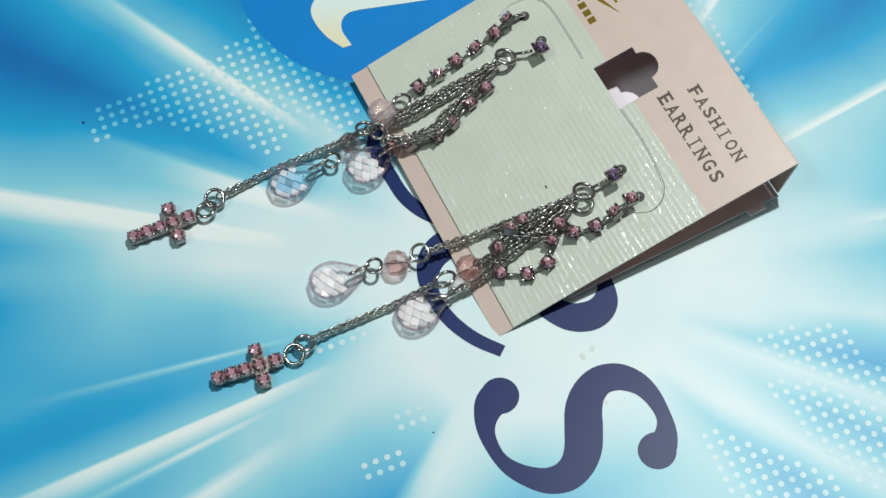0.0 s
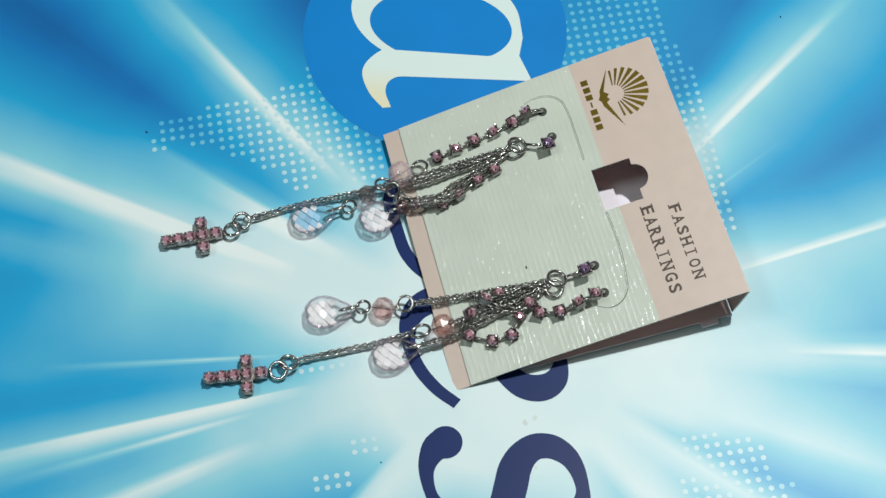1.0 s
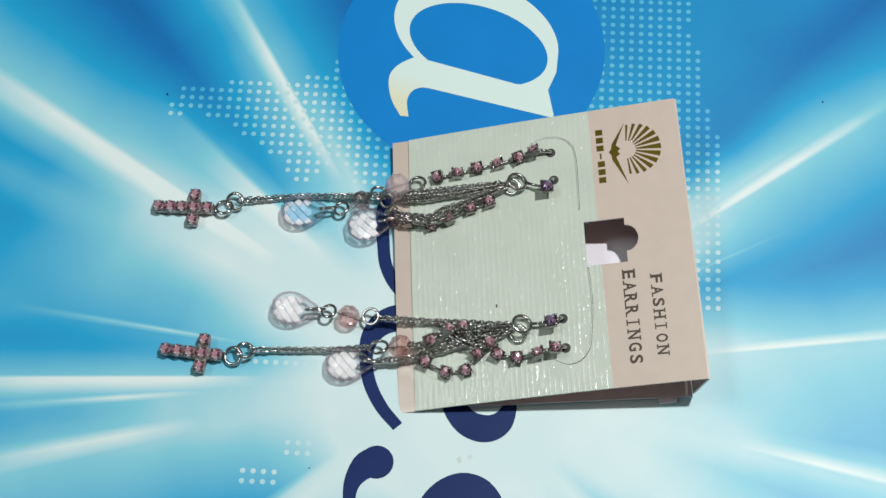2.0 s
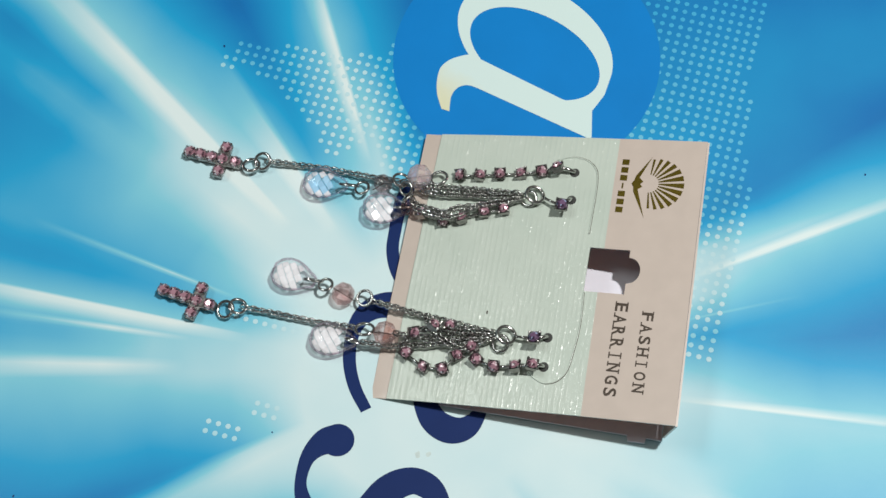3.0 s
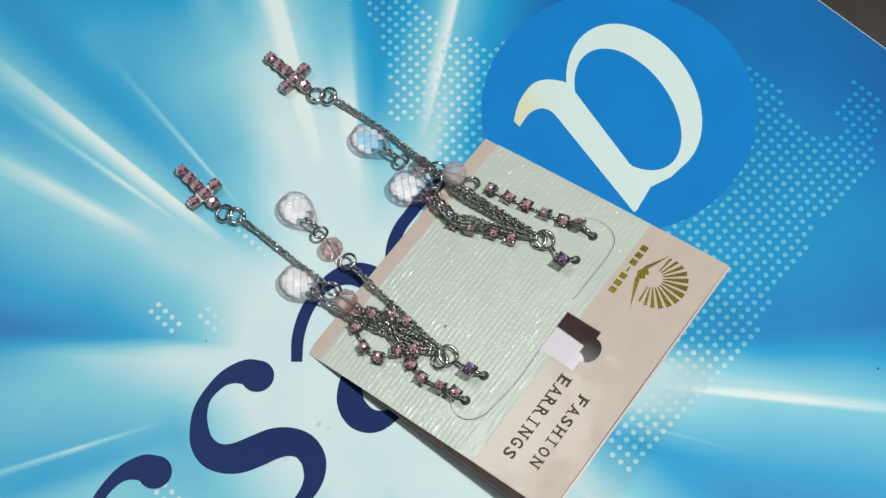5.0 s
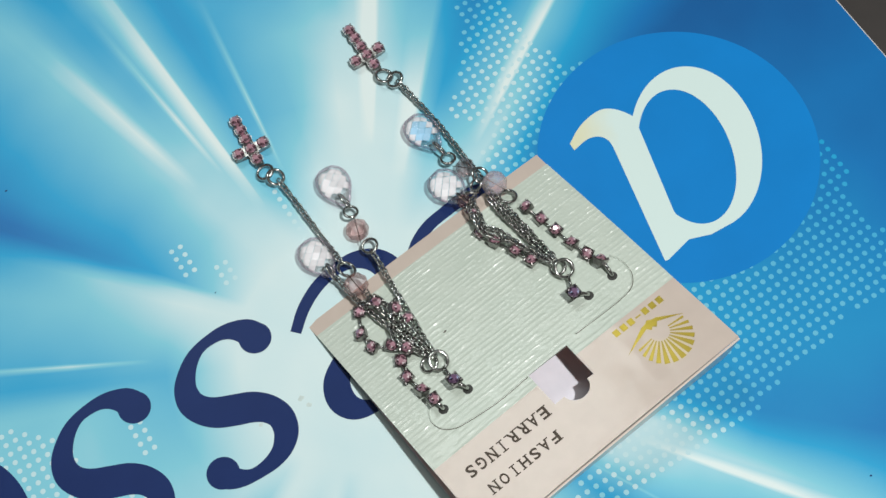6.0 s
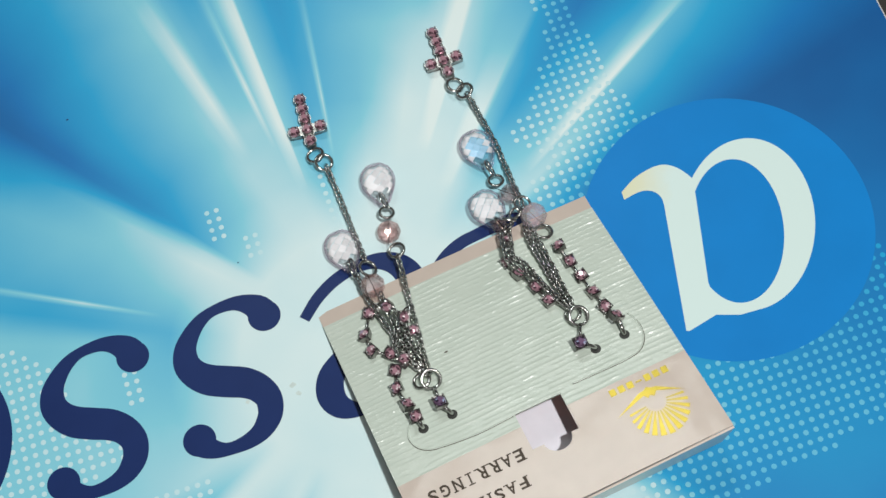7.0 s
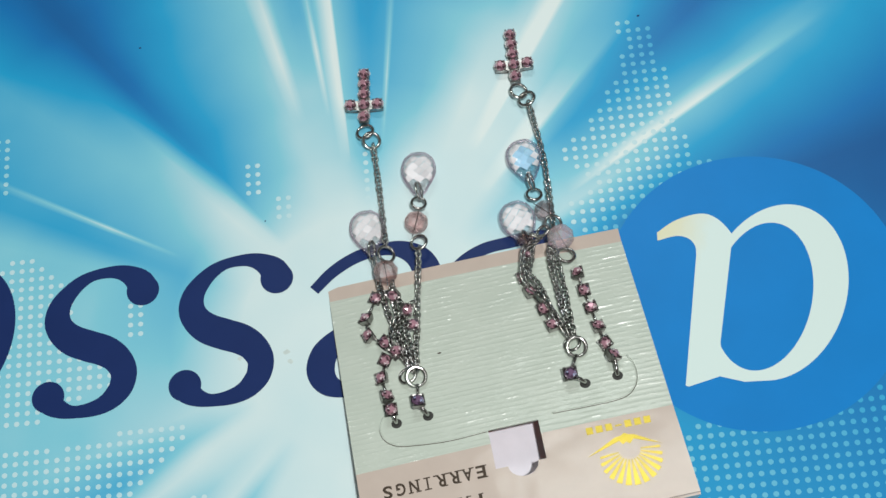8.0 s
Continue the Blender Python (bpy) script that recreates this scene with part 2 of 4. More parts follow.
BOUNCE_BROWN = plain("bounce_brown", (0.80, 0.36, 0.24), 0.7, grain=0.05)
HOLE = plain("hole_shade", (0.035, 0.037, 0.034), 0.6)
PATCH = plain("pale_paper", (0.76, 0.755, 0.83), 0.6, grain=0.03)
TEXT_INK = plain("brown_ink", (0.045, 0.028, 0.015), 0.5, grain=0.1)
FOIL = plain("gold_foil", (0.32, 0.24, 0.04), 0.28, metal=1.0, grain=0.08)
STEEL = plain("grey_metal", (0.52, 0.525, 0.51), 0.14, metal=1.0, grain=0.25, scale=900)
DARK_STEEL = plain("dull_metal", (0.34, 0.33, 0.32), 0.34, metal=1.0, grain=0.35, scale=1200)
CLEAR = glass("clear_glass", (0.998, 0.982, 0.988), 0.95, vary=0.05)
PINK_GLASS = glass("pink_glass", (1.0, 0.83, 0.82), 0.84, vary=0.30)
RAINBOW_GLASS = glass("rainbow_glass", (1.0, 0.90, 0.92), 0.62, rainbow=420.0, tints=[(0.0, (0.70, 0.50, 0.62)), (0.3, (0.98, 0.86, 0.88)), (0.5, (1.0, 0.97, 0.97)), (0.7, (0.90, 0.99, 0.86)), (0.85, (0.99, 0.84, 0.93)), (1.0, (1.0, 1.0, 1.0))])
RAINBOW_GLASS.node_tree.nodes["Principled BSDF"].inputs["Transmission Weight"].default_value = 0.4


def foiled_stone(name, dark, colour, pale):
    """A cut stone backed with foil: random dark to pale facet tones stand in for inner reflections."""
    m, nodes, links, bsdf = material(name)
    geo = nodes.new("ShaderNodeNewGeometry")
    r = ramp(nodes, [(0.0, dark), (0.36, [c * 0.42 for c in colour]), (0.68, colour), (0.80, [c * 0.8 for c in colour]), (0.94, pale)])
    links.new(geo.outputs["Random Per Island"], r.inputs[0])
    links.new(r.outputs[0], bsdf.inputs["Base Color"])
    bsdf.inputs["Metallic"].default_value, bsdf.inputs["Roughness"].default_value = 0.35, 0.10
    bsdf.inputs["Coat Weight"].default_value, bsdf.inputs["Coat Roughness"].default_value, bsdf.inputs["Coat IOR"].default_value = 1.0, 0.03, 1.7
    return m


EDGE_TINT = glass("drop_edge_tint", (0.96, 0.87, 0.92), 0.93)
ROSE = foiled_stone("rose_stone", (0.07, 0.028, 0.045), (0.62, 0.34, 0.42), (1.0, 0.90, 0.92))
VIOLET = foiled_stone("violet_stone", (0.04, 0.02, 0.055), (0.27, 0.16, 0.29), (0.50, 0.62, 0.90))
# pale and blue facet colours that stand in for glints inside the drops
GLINT_WHITE = glass("white_glint", (0.96, 0.955, 0.97), 0.34)
GLINT_WHITE.node_tree.nodes["Principled BSDF"].inputs["Transmission Weight"].default_value = 0.0
GLINT_WHITE.node_tree.nodes["Principled BSDF"].inputs["Roughness"].default_value = 0.54
GLINT_WHITE.node_tree.nodes["Principled BSDF"].inputs["Metallic"].default_value = 0.12
GLINT_BLUE = glass("blue_glint", (0.46, 0.78, 0.99), 0.34)
GLINT_BLUE.node_tree.nodes["Principled BSDF"].inputs["Transmission Weight"].default_value = 0.0
GLINT_BLUE.node_tree.nodes["Principled BSDF"].inputs["Roughness"].default_value = 0.54
GLINT_BLUE.node_tree.nodes["Principled BSDF"].inputs["Metallic"].default_value = 0.12


# ---- building helpers, in millimetres ----
def part(name, bm, mat, parent=None, label="", smooth=False, fixed=False):
    for v in bm.verts:
        v.co *= MM
    if not fixed:
        bmesh.ops.recalc_face_normals(bm, faces=bm.faces)
    me = bpy.data.meshes.new(name)
    bm.to_mesh(me)
    bm.free()
    me.materials.append(mat)
    if smooth:
        me.polygons.foreach_set("use_smooth", [True] * len(me.polygons))
    ob = new(name, me)
    ob.parent = parent
    return tagged(ob, label)


def thing(name, place, label, category, group="", kind=""):
    ob = new(name)
    ob.empty_display_size = 0.005
    ob.location = MM * Vector(place)
    bpy.context.view_layer.update()
    return tagged(ob, label, category, group, kind)


def sheet(bm, outline, z0, z1):
    """A flat piece with this outline, from z0 up to z1."""
    top = [bm.verts.new((x, y, z1)) for x, y in outline]
    bm.faces.new(top)
    if z1 > z0:
        low = [bm.verts.new((x, y, z0)) for x, y in outline]
        bm.faces.new(low[::-1])
        for i in range(len(top)):
            j = (i + 1) % len(top)
            bm.faces.new((top[i], low[i], low[j], top[j]))
    return bm


def smooth_line(points, step):
    """Points every step along a smooth line through the given ones; all their numbers are carried along."""
    p = [np.array(q, float) for q in points]
    p = [2 * p[0] - p[1]] + p + [2 * p[-1] - p[-2]]
    out = []
    for i in range(1, len(p) - 2):
        n = max(2, int(np.linalg.norm((p[i + 1] - p[i])[:3]) / step))
        for k in range(n):
            t = k / n
            out.append(0.5 * (2 * p[i] + (p[i + 1] - p[i - 1]) * t + (2 * p[i - 1] - 5 * p[i] + 4 * p[i + 1] - p[i + 2]) * t * t + (3 * p[i] - p[i - 1] - 3 * p[i + 1] + p[i + 2]) * t ** 3))
    out.append(p[-2])
    return out


def stroke(bm, points, z, step=0.5):
    """A flat pen stroke: x, y and half its width along the way."""
    line = smooth_line(points, step)
    sides = []
    for i, q in enumerate(line):
        d = line[min(i + 1, len(line) - 1)][:2] - line[max(i - 1, 0)][:2]
        d /= np.linalg.norm(d)
        n = np.array((-d[1], d[0])) * q[2]
        sides.append((bm.verts.new((*(q[:2] + n), z)), bm.verts.new((*(q[:2] - n), z))))
    for (a, b), (c, d) in zip(sides, sides[1:]):
        bm.faces.new((a, b, d, c))
    return bm


def disc(bm, x, y, r, z, n=40, ry=None, shear=0.0):
    ry = ry or r
    bm.faces.new([bm.verts.new((x + r * math.cos(a) + shear * math.sin(a), y + ry * math.sin(a), z)) for a in (2 * math.pi * k / n for k in range(n))])
    return bm


def ring_face(bm, outer, inner, z, n=96):
    """A flat ring between two slanted ellipses, each x, y, half width, half height, slant."""
    loops = []
    for x, y, a, b, s in (outer, inner):
        loops.append([bm.verts.new((x + a * math.cos(q) + s * math.sin(q), y + b * math.sin(q), z)) for q in (2 * math.pi * k / n for k in range(n))])
    for k in range(n):
        j = (k + 1) % n
        bm.faces.new((loops[0][k], loops[0][j], loops[1][j], loops[1][k]))
    return bm


# ---- the room and the desk ----
def box(bm, lo, hi):
    m = Matrix.LocRotScale((Vector(lo) + Vector(hi)) / 2, None, Vector(hi) - Vector(lo))
    return bmesh.ops.create_cube(bm, size=1, matrix=m)


ROOM = [("wall_north", (-1600, 1700, -760), (1600, 1800, 1700)), ("wall_south", (-1600, -1800, -760), (1600, -1700, 1700)),
        ("wall_west", (-1700, -1800, -760), (-1600, 1800, 1700)), ("wall_east", (1600, -1800, -760), (1700, 1800, 1700)),
        ("ceiling", (-1700, -1800, 1700), (1700, 1800, 1800)), ("floor", (-1700, -1800, -860), (1700, 1800, -760))]
for name, lo, hi in ROOM:
    bm = bmesh.new()
    box(bm, lo, hi)
    tagged(part(name, bm, WALL), "plain grey painted " + name.split("_")[0], name.split("_")[0], kind="structure")

desk = thing("desk", (0, 0, -4), "dark brown desk under the printed board", "desk")
bm = bmesh.new()
box(bm, (-600, -400, -24), (600, 400, 0))
bmesh.ops.bevel(bm, geom=bm.edges[:], offset=2, segments=2, affect="EDGES")
part("desktop", bm, DESK, desk)
for sx in (-1, 1):
    for sy in (-1, 1):
        bm = bmesh.new()
        box(bm, (sx * 560 - 20, sy * 360 - 20, -756), (sx * 560 + 20, sy * 360 + 20, -24))
        part("leg", bm, DESK, desk)

# ---- the printed board ----
board = thing("printed_board", (0, 0, 0), "glossy board printed with blue and white light rays", "board")
bm = bmesh.new()
box(bm, (-150, -190, -3.9), (114.6, 190, -0.3))
part("backing", bm, BOARD_EDGE, board)
bm = bmesh.new()
sheet(bm, [(-150, -190), (114.3, -190), (114.3, 190), (-150, 190)], -0.3, 0)
part("printed_face", bm, PRINT, board, "blue and white print of light rays")
bm = bmesh.new()
disc(bm, 72.75, -6.75, 24.47, 0.03, 128)
part("blue_disc", bm, DISC_BLUE, board, "solid blue printed disc")

INK = 0.05
S_STROKE = [(-6.34, 4.29, 2.75), (-7.05, 5.97, 2.4), (-8.36, 7.15, 1.85), (-9.98, 7.94, 1.4), (-11.91, 8.23, 1.1), (-14.74, 7.94, 0.97), (-16.97, 6.95, 1.2), (-18.99, 5.18, 1.5), (-20.61, 2.82, 1.9), (-21.01, 0.25, 2.25), (-20.1, -1.91, 2.45), (-18.18, -3.69, 2.68), (-15.35, -5.02, 2.75), (-12.72, -6.15, 2.68), (-10.69, -7.82, 2.45), (-9.58, -10.09, 2.25), (-9.88, -12.45, 2.1), (-10.99, -14.13, 1.9), (-12.61, -15.41, 1.6), (-14.94, -16.2, 1.3), (-17.78, -16.39, 1.1), (-19.8, -15.9, 1.45), (-21.32, -14.91, 2.0), (-22.23, -13.54, 2.7)]
for dx, dy in ((0.0, 0.0), (-23.0, 0.4)):
    bm = bmesh.new()
    stroke(bm, [(x + dx, y + dy, w) for x, y, w in S_STROKE], INK)
    disc(bm, -6.35 + dx, 4.25 + dy, 2.8, INK + 0.01)
    disc(bm, -22.3 + dx, -13.35 + dy, 2.75, INK + 0.01)
    part("curled_letter_shape", bm, NAVY, board, "navy printed double curl")
bm = bmesh.new()
ring_face(bm, (-61.9, -1.0, 10.4, 13.8, 2.0), (-61.9, -1.0, 5.0, 11.5, 2.0), INK)
part("round_letter_shape", bm, NAVY, board, "navy printed ring")
bm = bmesh.new()
stroke(bm, [(-0.10, 1.25, 0.95), (3.25, 4.30, 1.05), (7.35, 6.55, 1.1), (11.75, 7.50, 1.15), (15.25, 7.10, 1.6), (18.05, 5.10, 2.2), (19.25, 1.70, 2.5), (18.85, -3.30, 2.6), (17.25, -11.30, 2.6)], INK)
stroke(bm, [(9.25, -6.50, 1.4), (6.25, -6.90, 1.7), (3.65, -8.00, 1.95), (1.15, -10.30, 2.25), (0.35, -13.30, 2.35), (1.55, -15.80, 1.95), (4.55, -17.10, 1.15), (8.25, -16.60, 1.0), (12.25, -13.30, 1.2)], INK + 0.01)
part("hooked_letter_shape", bm, NAVY, board, "navy printed hook and bowl, half under the card")
bm = bmesh.new()
stroke(bm, [(23.00, 1.60, 1.1), (26.00, 4.10, 1.1), (29.20, 5.60, 1.1), (32.60, 6.20, 1.1), (36.40, 6.60, 1.3), (39.90, 5.60, 2.0), (40.90, 1.40, 2.4), (39.40, -6.60, 2.5)], INK)
part("arched_letter_shape", bm, NAVY, board, "navy printed arch, half under the card")
bm = bmesh.new()
ring_face(bm, (76.12, -7.44, 11.70, 15.32, 3.34), (73.78, -8.02, 8.2, 12.85, 2.8), INK + 0.02)
flag = [(64.05, 0.4, 0), (64.1, 2.0, 0), (63.2, 3.5, 0), (61.2, 4.2, 0), (58.05, 3.7, 0)]
crown = [(58.15, 5.2, 0), (61.1, 6.9, 0), (64.2, 7.75, 0), (66.6, 7.7, 0), (68.4, 6.6, 0), (69.7, 4.9, 0), (70.45, 3.4, 0)]
outline = [q[:2] for q in smooth_line(flag, 0.4)] + [q[:2] for q in smooth_line(crown, 0.4)] + [(69.8, 0.5), (65.7, -15.4), (65.6, -17.2), (66.5, -19.0), (67.7, -20.05), (69.4, -20.75), (71.5, -21.3), (73.0, -22.55), (72.0, -22.72), (68.5, -22.55), (64.75, -21.2), (59.6, -22.4), (59.1, -22.2)]
sheet(bm, outline, INK + 0.03, INK + 0.03)
part("white_letter_shape", bm, WHITE_INK, board, "white printed bowl and stem on the blue disc")

# ---- the earring card ----
U = Vector((0.9937, 0.1064, 0.0330)).normalized()
V = Vector((0.0971, -0.9745, 0.1880))
V = (V - U * V.dot(U)).normalized()
N = V.cross(U).normalized()
CARD_O = Vector((2.45, 1.16, 0.30))
CARD = Matrix((U, -V, N)).transposed().to_4x4()


def bow(u, v):
    """How far the bent card stands above its flat plane."""
    return 0.75 - 0.30 * ((u - 25.0) / 25) ** 2 - 0.50 * ((v - 25.0) / 25) ** 2


def on_card(u, v, h=0.0):
    """The place, in millimetres, u along the card's lower edge, v up towards its fold, h above its face."""
    return CARD_O + U * u + V * v + N * (h + bow(u, v))


def bent(bm):
    """Bends a flat piece, in the card's own directions, with the card."""
    for v in bm.verts:
        v.co.z += bow(v.co.x, -v.co.y)
    return bm


card = thing("earring_card", CARD_O, "folded mint and pink paper card with a hanging slot", "card")
card.matrix_world = Matrix.Translation(MM * CARD_O) @ CARD
bpy.context.view_layer.update()


def card_sheet(outline, h0, h1):
    bm = bmesh.new()
    sheet(bm, [(u, -v) for u, v in outline], h0, h1)
    for k in range(1, 18):  # cross-cuts, so that the sheet can bend
        for at, way in (((3 * k, 0, 0), (1, 0, 0)), ((0, -3 * k, 0), (0, 1, 0))):
            bmesh.ops.bisect_plane(bm, geom=bm.verts[:] + bm.edges[:] + bm.faces[:], plane_co=at, plane_no=way)
    return bent(bm)


SLOT_L, SLOT_R, SLOT_LOW, SLOT_TOP = 21.5, 29.45, 33.2, 40.0
SEAM = 35.6
bump_arc = [(25.8 + 2.35 * math.cos(a), SLOT_TOP + 2.1 * math.sin(a)) for a in (math.pi * k / 16 for k in range(17))]
part("mint_panel", card_sheet([(-0.2, 2.75), (49.4, 3.4), (50.2, SEAM - 0.15), (SLOT_R, SEAM), (SLOT_R, SLOT_LOW), (SLOT_L, SLOT_LOW), (SLOT_L, SEAM), (0.1, SEAM + 0.2)], -0.3, 0), MINT, card, "ribbed mint paper face")
part("header_panel", card_sheet([(0.1, SEAM + 0.2), (SLOT_L, SEAM), (SLOT_L, SLOT_TOP)] + bump_arc[::-1] + [(SLOT_R, SLOT_TOP), (SLOT_R, SEAM), (50.2, SEAM - 0.15), (50.7, 50.35), (0.2, 51.0)], -0.31, -0.01), PINK, card, "pink paper header")
# brown sheets added underneath, to tint the light bounced inside the fold
for low, high, left, right in ((14.0, SLOT_LOW - 0.3, 0.2, 49.7), (SLOT_LOW - 0.3, SLOT_TOP + 2.4, 0.3, SLOT_L - 0.3), (SLOT_LOW - 0.3, SLOT_TOP + 2.4, SLOT_R + 0.3, 50.0), (SLOT_TOP + 2.4, 50.0, 0.3, 50.3)):
    part("bounce_sheet", card_sheet([(left, low), (right, low), (right, high), (left, high)], -0.42, -0.33), BOUNCE_BROWN, card, "added brown sheet that warms the shade under the card")
part("lower_strip", card_sheet([(-0.25, -0.15), (49.45, 0.4), (49.4, 3.6), (-0.2, 2.95)], -0.42, -0.31), PINK, card, "narrow pink paper strip")

SMUDGE = plain("grey_smudge", (0.54, 0.65, 0.63), 0.5, grain=0.15, scale=800)
for x, y, r, m in ((-29.9, 53.0, 0.22, NAVY), (60.5, 48.0, 0.25, NAVY), (-8.0, 15.2, 0.16, NAVY), (64.8, -70.5, 0.22, NAVY), (-4.6, -11.0, 0.45, SMUDGE), (-5.2, -9.3, 0.55, SMUDGE), (-13.0, -9.6, 0.4, SMUDGE)):
    bm = bmesh.new()
    bm.faces.new([bm.verts.new((x + r * random.uniform(0.6, 1.3) * math.cos(a), y + r * random.uniform(0.5, 1.1) * math.sin(a), 0.02)) for a in (2 * math.pi * k / 9 for k in range(9))])
    part("speck", bm, m, board, "tiny dark speck" if m is NAVY else "faint grey smudge")

# dots of the print, on a square grid within loose areas
DOT, DOT_X, DOT_Y = 1.7275, 56.648, 46.845
AREAS = [
    [(55, 48), (61, 46.2), (63, 44), (62.8, 38.2), (65, 37.6), (64.6, 25.2), (66.8, 22), (66.6, 19), (70, 19), (70.4, 16), (60, 12), (51, 5), (44, 7.5), (44, 13), (49.6, 15.4), (44.3, 20), (44.3, 24.2), (48.6, 25.6), (50.0, 28.8), (52.4, 32.6), (54.2, 36), (56.3, 36), (57, 44)],
    [(92, -17), (95.6, -18.4), (95.6, -24.6), (92.8, -28), (92.4, -33.8), (92.6, -37.2), (94.6, -39.2), (96.8, -37.6), (97.2, -35.2), (101.4, -34.6), (106.4, -34.2), (105.2, -40.6), (98.6, -44.4), (94, -47), (84.8, -47.2), (78.8, -46.2), (75.4, -48.2), (64.6, -49.0), (60.6, -51.4),
     (55.2, -51.8), (51.4, -53.3), (40.2, -53.1), (22.2, -53.1), (22.2, -50.6), (25.0, -46.0), (36, -44), (44, -43), (54, -41.5), (59, -28), (75, -30), (86, -26)],
    [(-53, 14), (-47.2, 12.4), (-42.6, 7.4), (-38.6, -6.6), (-34.8, -7.2), (-34.6, -13), (-42.0, -14.0), (-47.6, -18.3), (-56.3, -18.8), (-56, 8.0)],
    [(-10.6, -32.8), (-13.5, -45.4), (-16.5, -46.9), (-20.8, -47.2), (-22.3, -51.0), (-27.6, -48.0), (-22.7, -41.5), (-18.0, -36.7), (-13.7, -33.3)],
    [(-18.0, -32.1), (-21.6, -39.1), (-28.4, -46.9), (-40.5, -41.1), (-34.1, -35.6), (-24.9, -33.2)],
    [(-21.6, -18.8), (-22.0, -22.2), (-27.0, -27.0), (-29.6, -30.4), (-34.5, -35.5), (-38.6, -34.6), (-56, -32), (-56, -20.4), (-42.7, -22.4), (-30.0, -19.6)],
    [(-32.9, 2.6), (-29.6, 2.4), (-28.2, -4.6), (-32.9, -4.4)], [(-60, 38), (-53, 37.5), (-52.5, 25), (-60, 25)],
    [(8.8, 28.4), (11.2, 28.4), (10.8, 16.2), (8.8, 16.2)], [(-11.6, 26.9), (-7.8, 26.9), (-8.2, 19.6), (-11.9, 19.6)], [(-6.2, 20.2), (-3.4, 20.2), (-3.4, 15.6), (-6.2, 15.6)],
]


def inside(x, y, area):
    hit = False
    for (ax, ay), (bx, by) in zip(area, area[1:] + area[:1]):
        if (ay > y) != (by > y) and x < (bx - ax) * (y - ay) / (by - ay) + ax:
            hit = not hit
    return hit


bm = bmesh.new()
for i in range(-70, 32):
    for j in range(-60, 4):
        x, y = DOT_X + i * DOT, DOT_Y + j * DOT
        if any(inside(x, y, a) for a in AREAS) and math.hypot(x - 72.75, y + 6.75) > 24.2:
            disc(bm, x, y, 0.46, 0.025, 12)
tagged(part("print_dots", bm, DOT_INK, board, "field of small pale blue printed dots"), kind="stuff")

# ---- the rest of the card: fold, back, cut lines, lettering and foil ----
LOW = 0.35  # the back panel lies just above the board


def world_sheet(points, mat, name, label="", thick=0.35):
    """A flat panel through these corners, given in millimetres of the room."""
    bm = bmesh.new()
    p = [Vector(q) for q in points]
    n = (p[1] - p[0]).cross(p[2] - p[0]).normalized() * thick
    a, b = [bm.verts.new(q) for q in p], [bm.verts.new(q - n) for q in p]
    bm.faces.new(a)
    bm.faces.new(b[::-1])
    for k in range(len(p)):
        m = (k + 1) % len(p)
        bm.faces.new((a[k], b[k], b[m], a[m]))
    ob = part(name, bm, mat, card, label)
    ob.matrix_parent_inverse = card.matrix_world.inverted()
    return ob


tl, tr = on_card(0.2, 51.0, -0.32), on_card(50.7, 50.35, -0.32)
spine_l, spine_r = on_card(0.7, 49.6), on_card(50.2, 49.2)
spine_l.z = spine_r.z = LOW + 0.6
world_sheet([tl, tr, spine_r, spine_l], PINK, "spine", "pink folded spine")
low_l, low_r = on_card(1.6, 12.0), on_card(49.5, 12.0)
low_l.z = low_r.z = LOW + 0.4
tab = [on_card(u, v) for u, v in ((0.3, 43.8), (-0.7, 44.0), (-0.6, 46.8), (0.3, 47.0))]
for q in tab:
    q.z = LOW + 0.48
world_sheet([spine_l + Vector((-0.5, 0.02, -0.1)), spine_r + Vector((-0.4, 0.02, -0.1)), low_r + Vector((-2.0, 0, 0)), low_l + Vector((-1.4, 0, 0)), tab[0], tab[1], tab[2], tab[3]], PATCH, "back_panel", "pale inner face of the folded card")


def tube(bm, points, r, sides=6, closed=False):
    """A round wire through these points."""
    pts = [Vector(p) for p in points]
    rings, n = [], len(pts)
    side = None
    for i, p in enumerate(pts):
        a, b = (pts[i - 1], pts[(i + 1) % n]) if closed else (pts[max(i - 1, 0)], pts[min(i + 1, n - 1)])
        d = (b - a).normalized()
        if side is None:
            side = d.orthogonal().normalized()
        side = (side - d * side.dot(d)).normalized()
        up = d.cross(side)
        rings.append([bm.verts.new(p + r * (math.cos(q) * side + math.sin(q) * up)) for q in (2 * math.pi * k / sides for k in range(sides))])
    for i in range(n if closed else n - 1):
        j = (i + 1) % n
        for k in range(sides):
            m = (k + 1) % sides
            bm.faces.new((rings[i][k], rings[i][m], rings[j][m], rings[j][k]))
    if not closed:
        bm.faces.new(rings[0][::-1])
        bm.faces.new(rings[-1])
    return bm


CUTS = [[(6.5, 26.0), (5.5, 27.4), (4.9, 29.0), (5.4, 30.9), (7.0, 32.3), (9.4, 32.9), (15.2, 33.5), (21.3, 33.3)], [(31.8, 32.6), (36.5, 32.7), (41.0, 32.7), (43.8, 32.2), (45.4, 30.7), (46.0, 28.7), (45.9, 26.8), (45.3, 25.2)]]
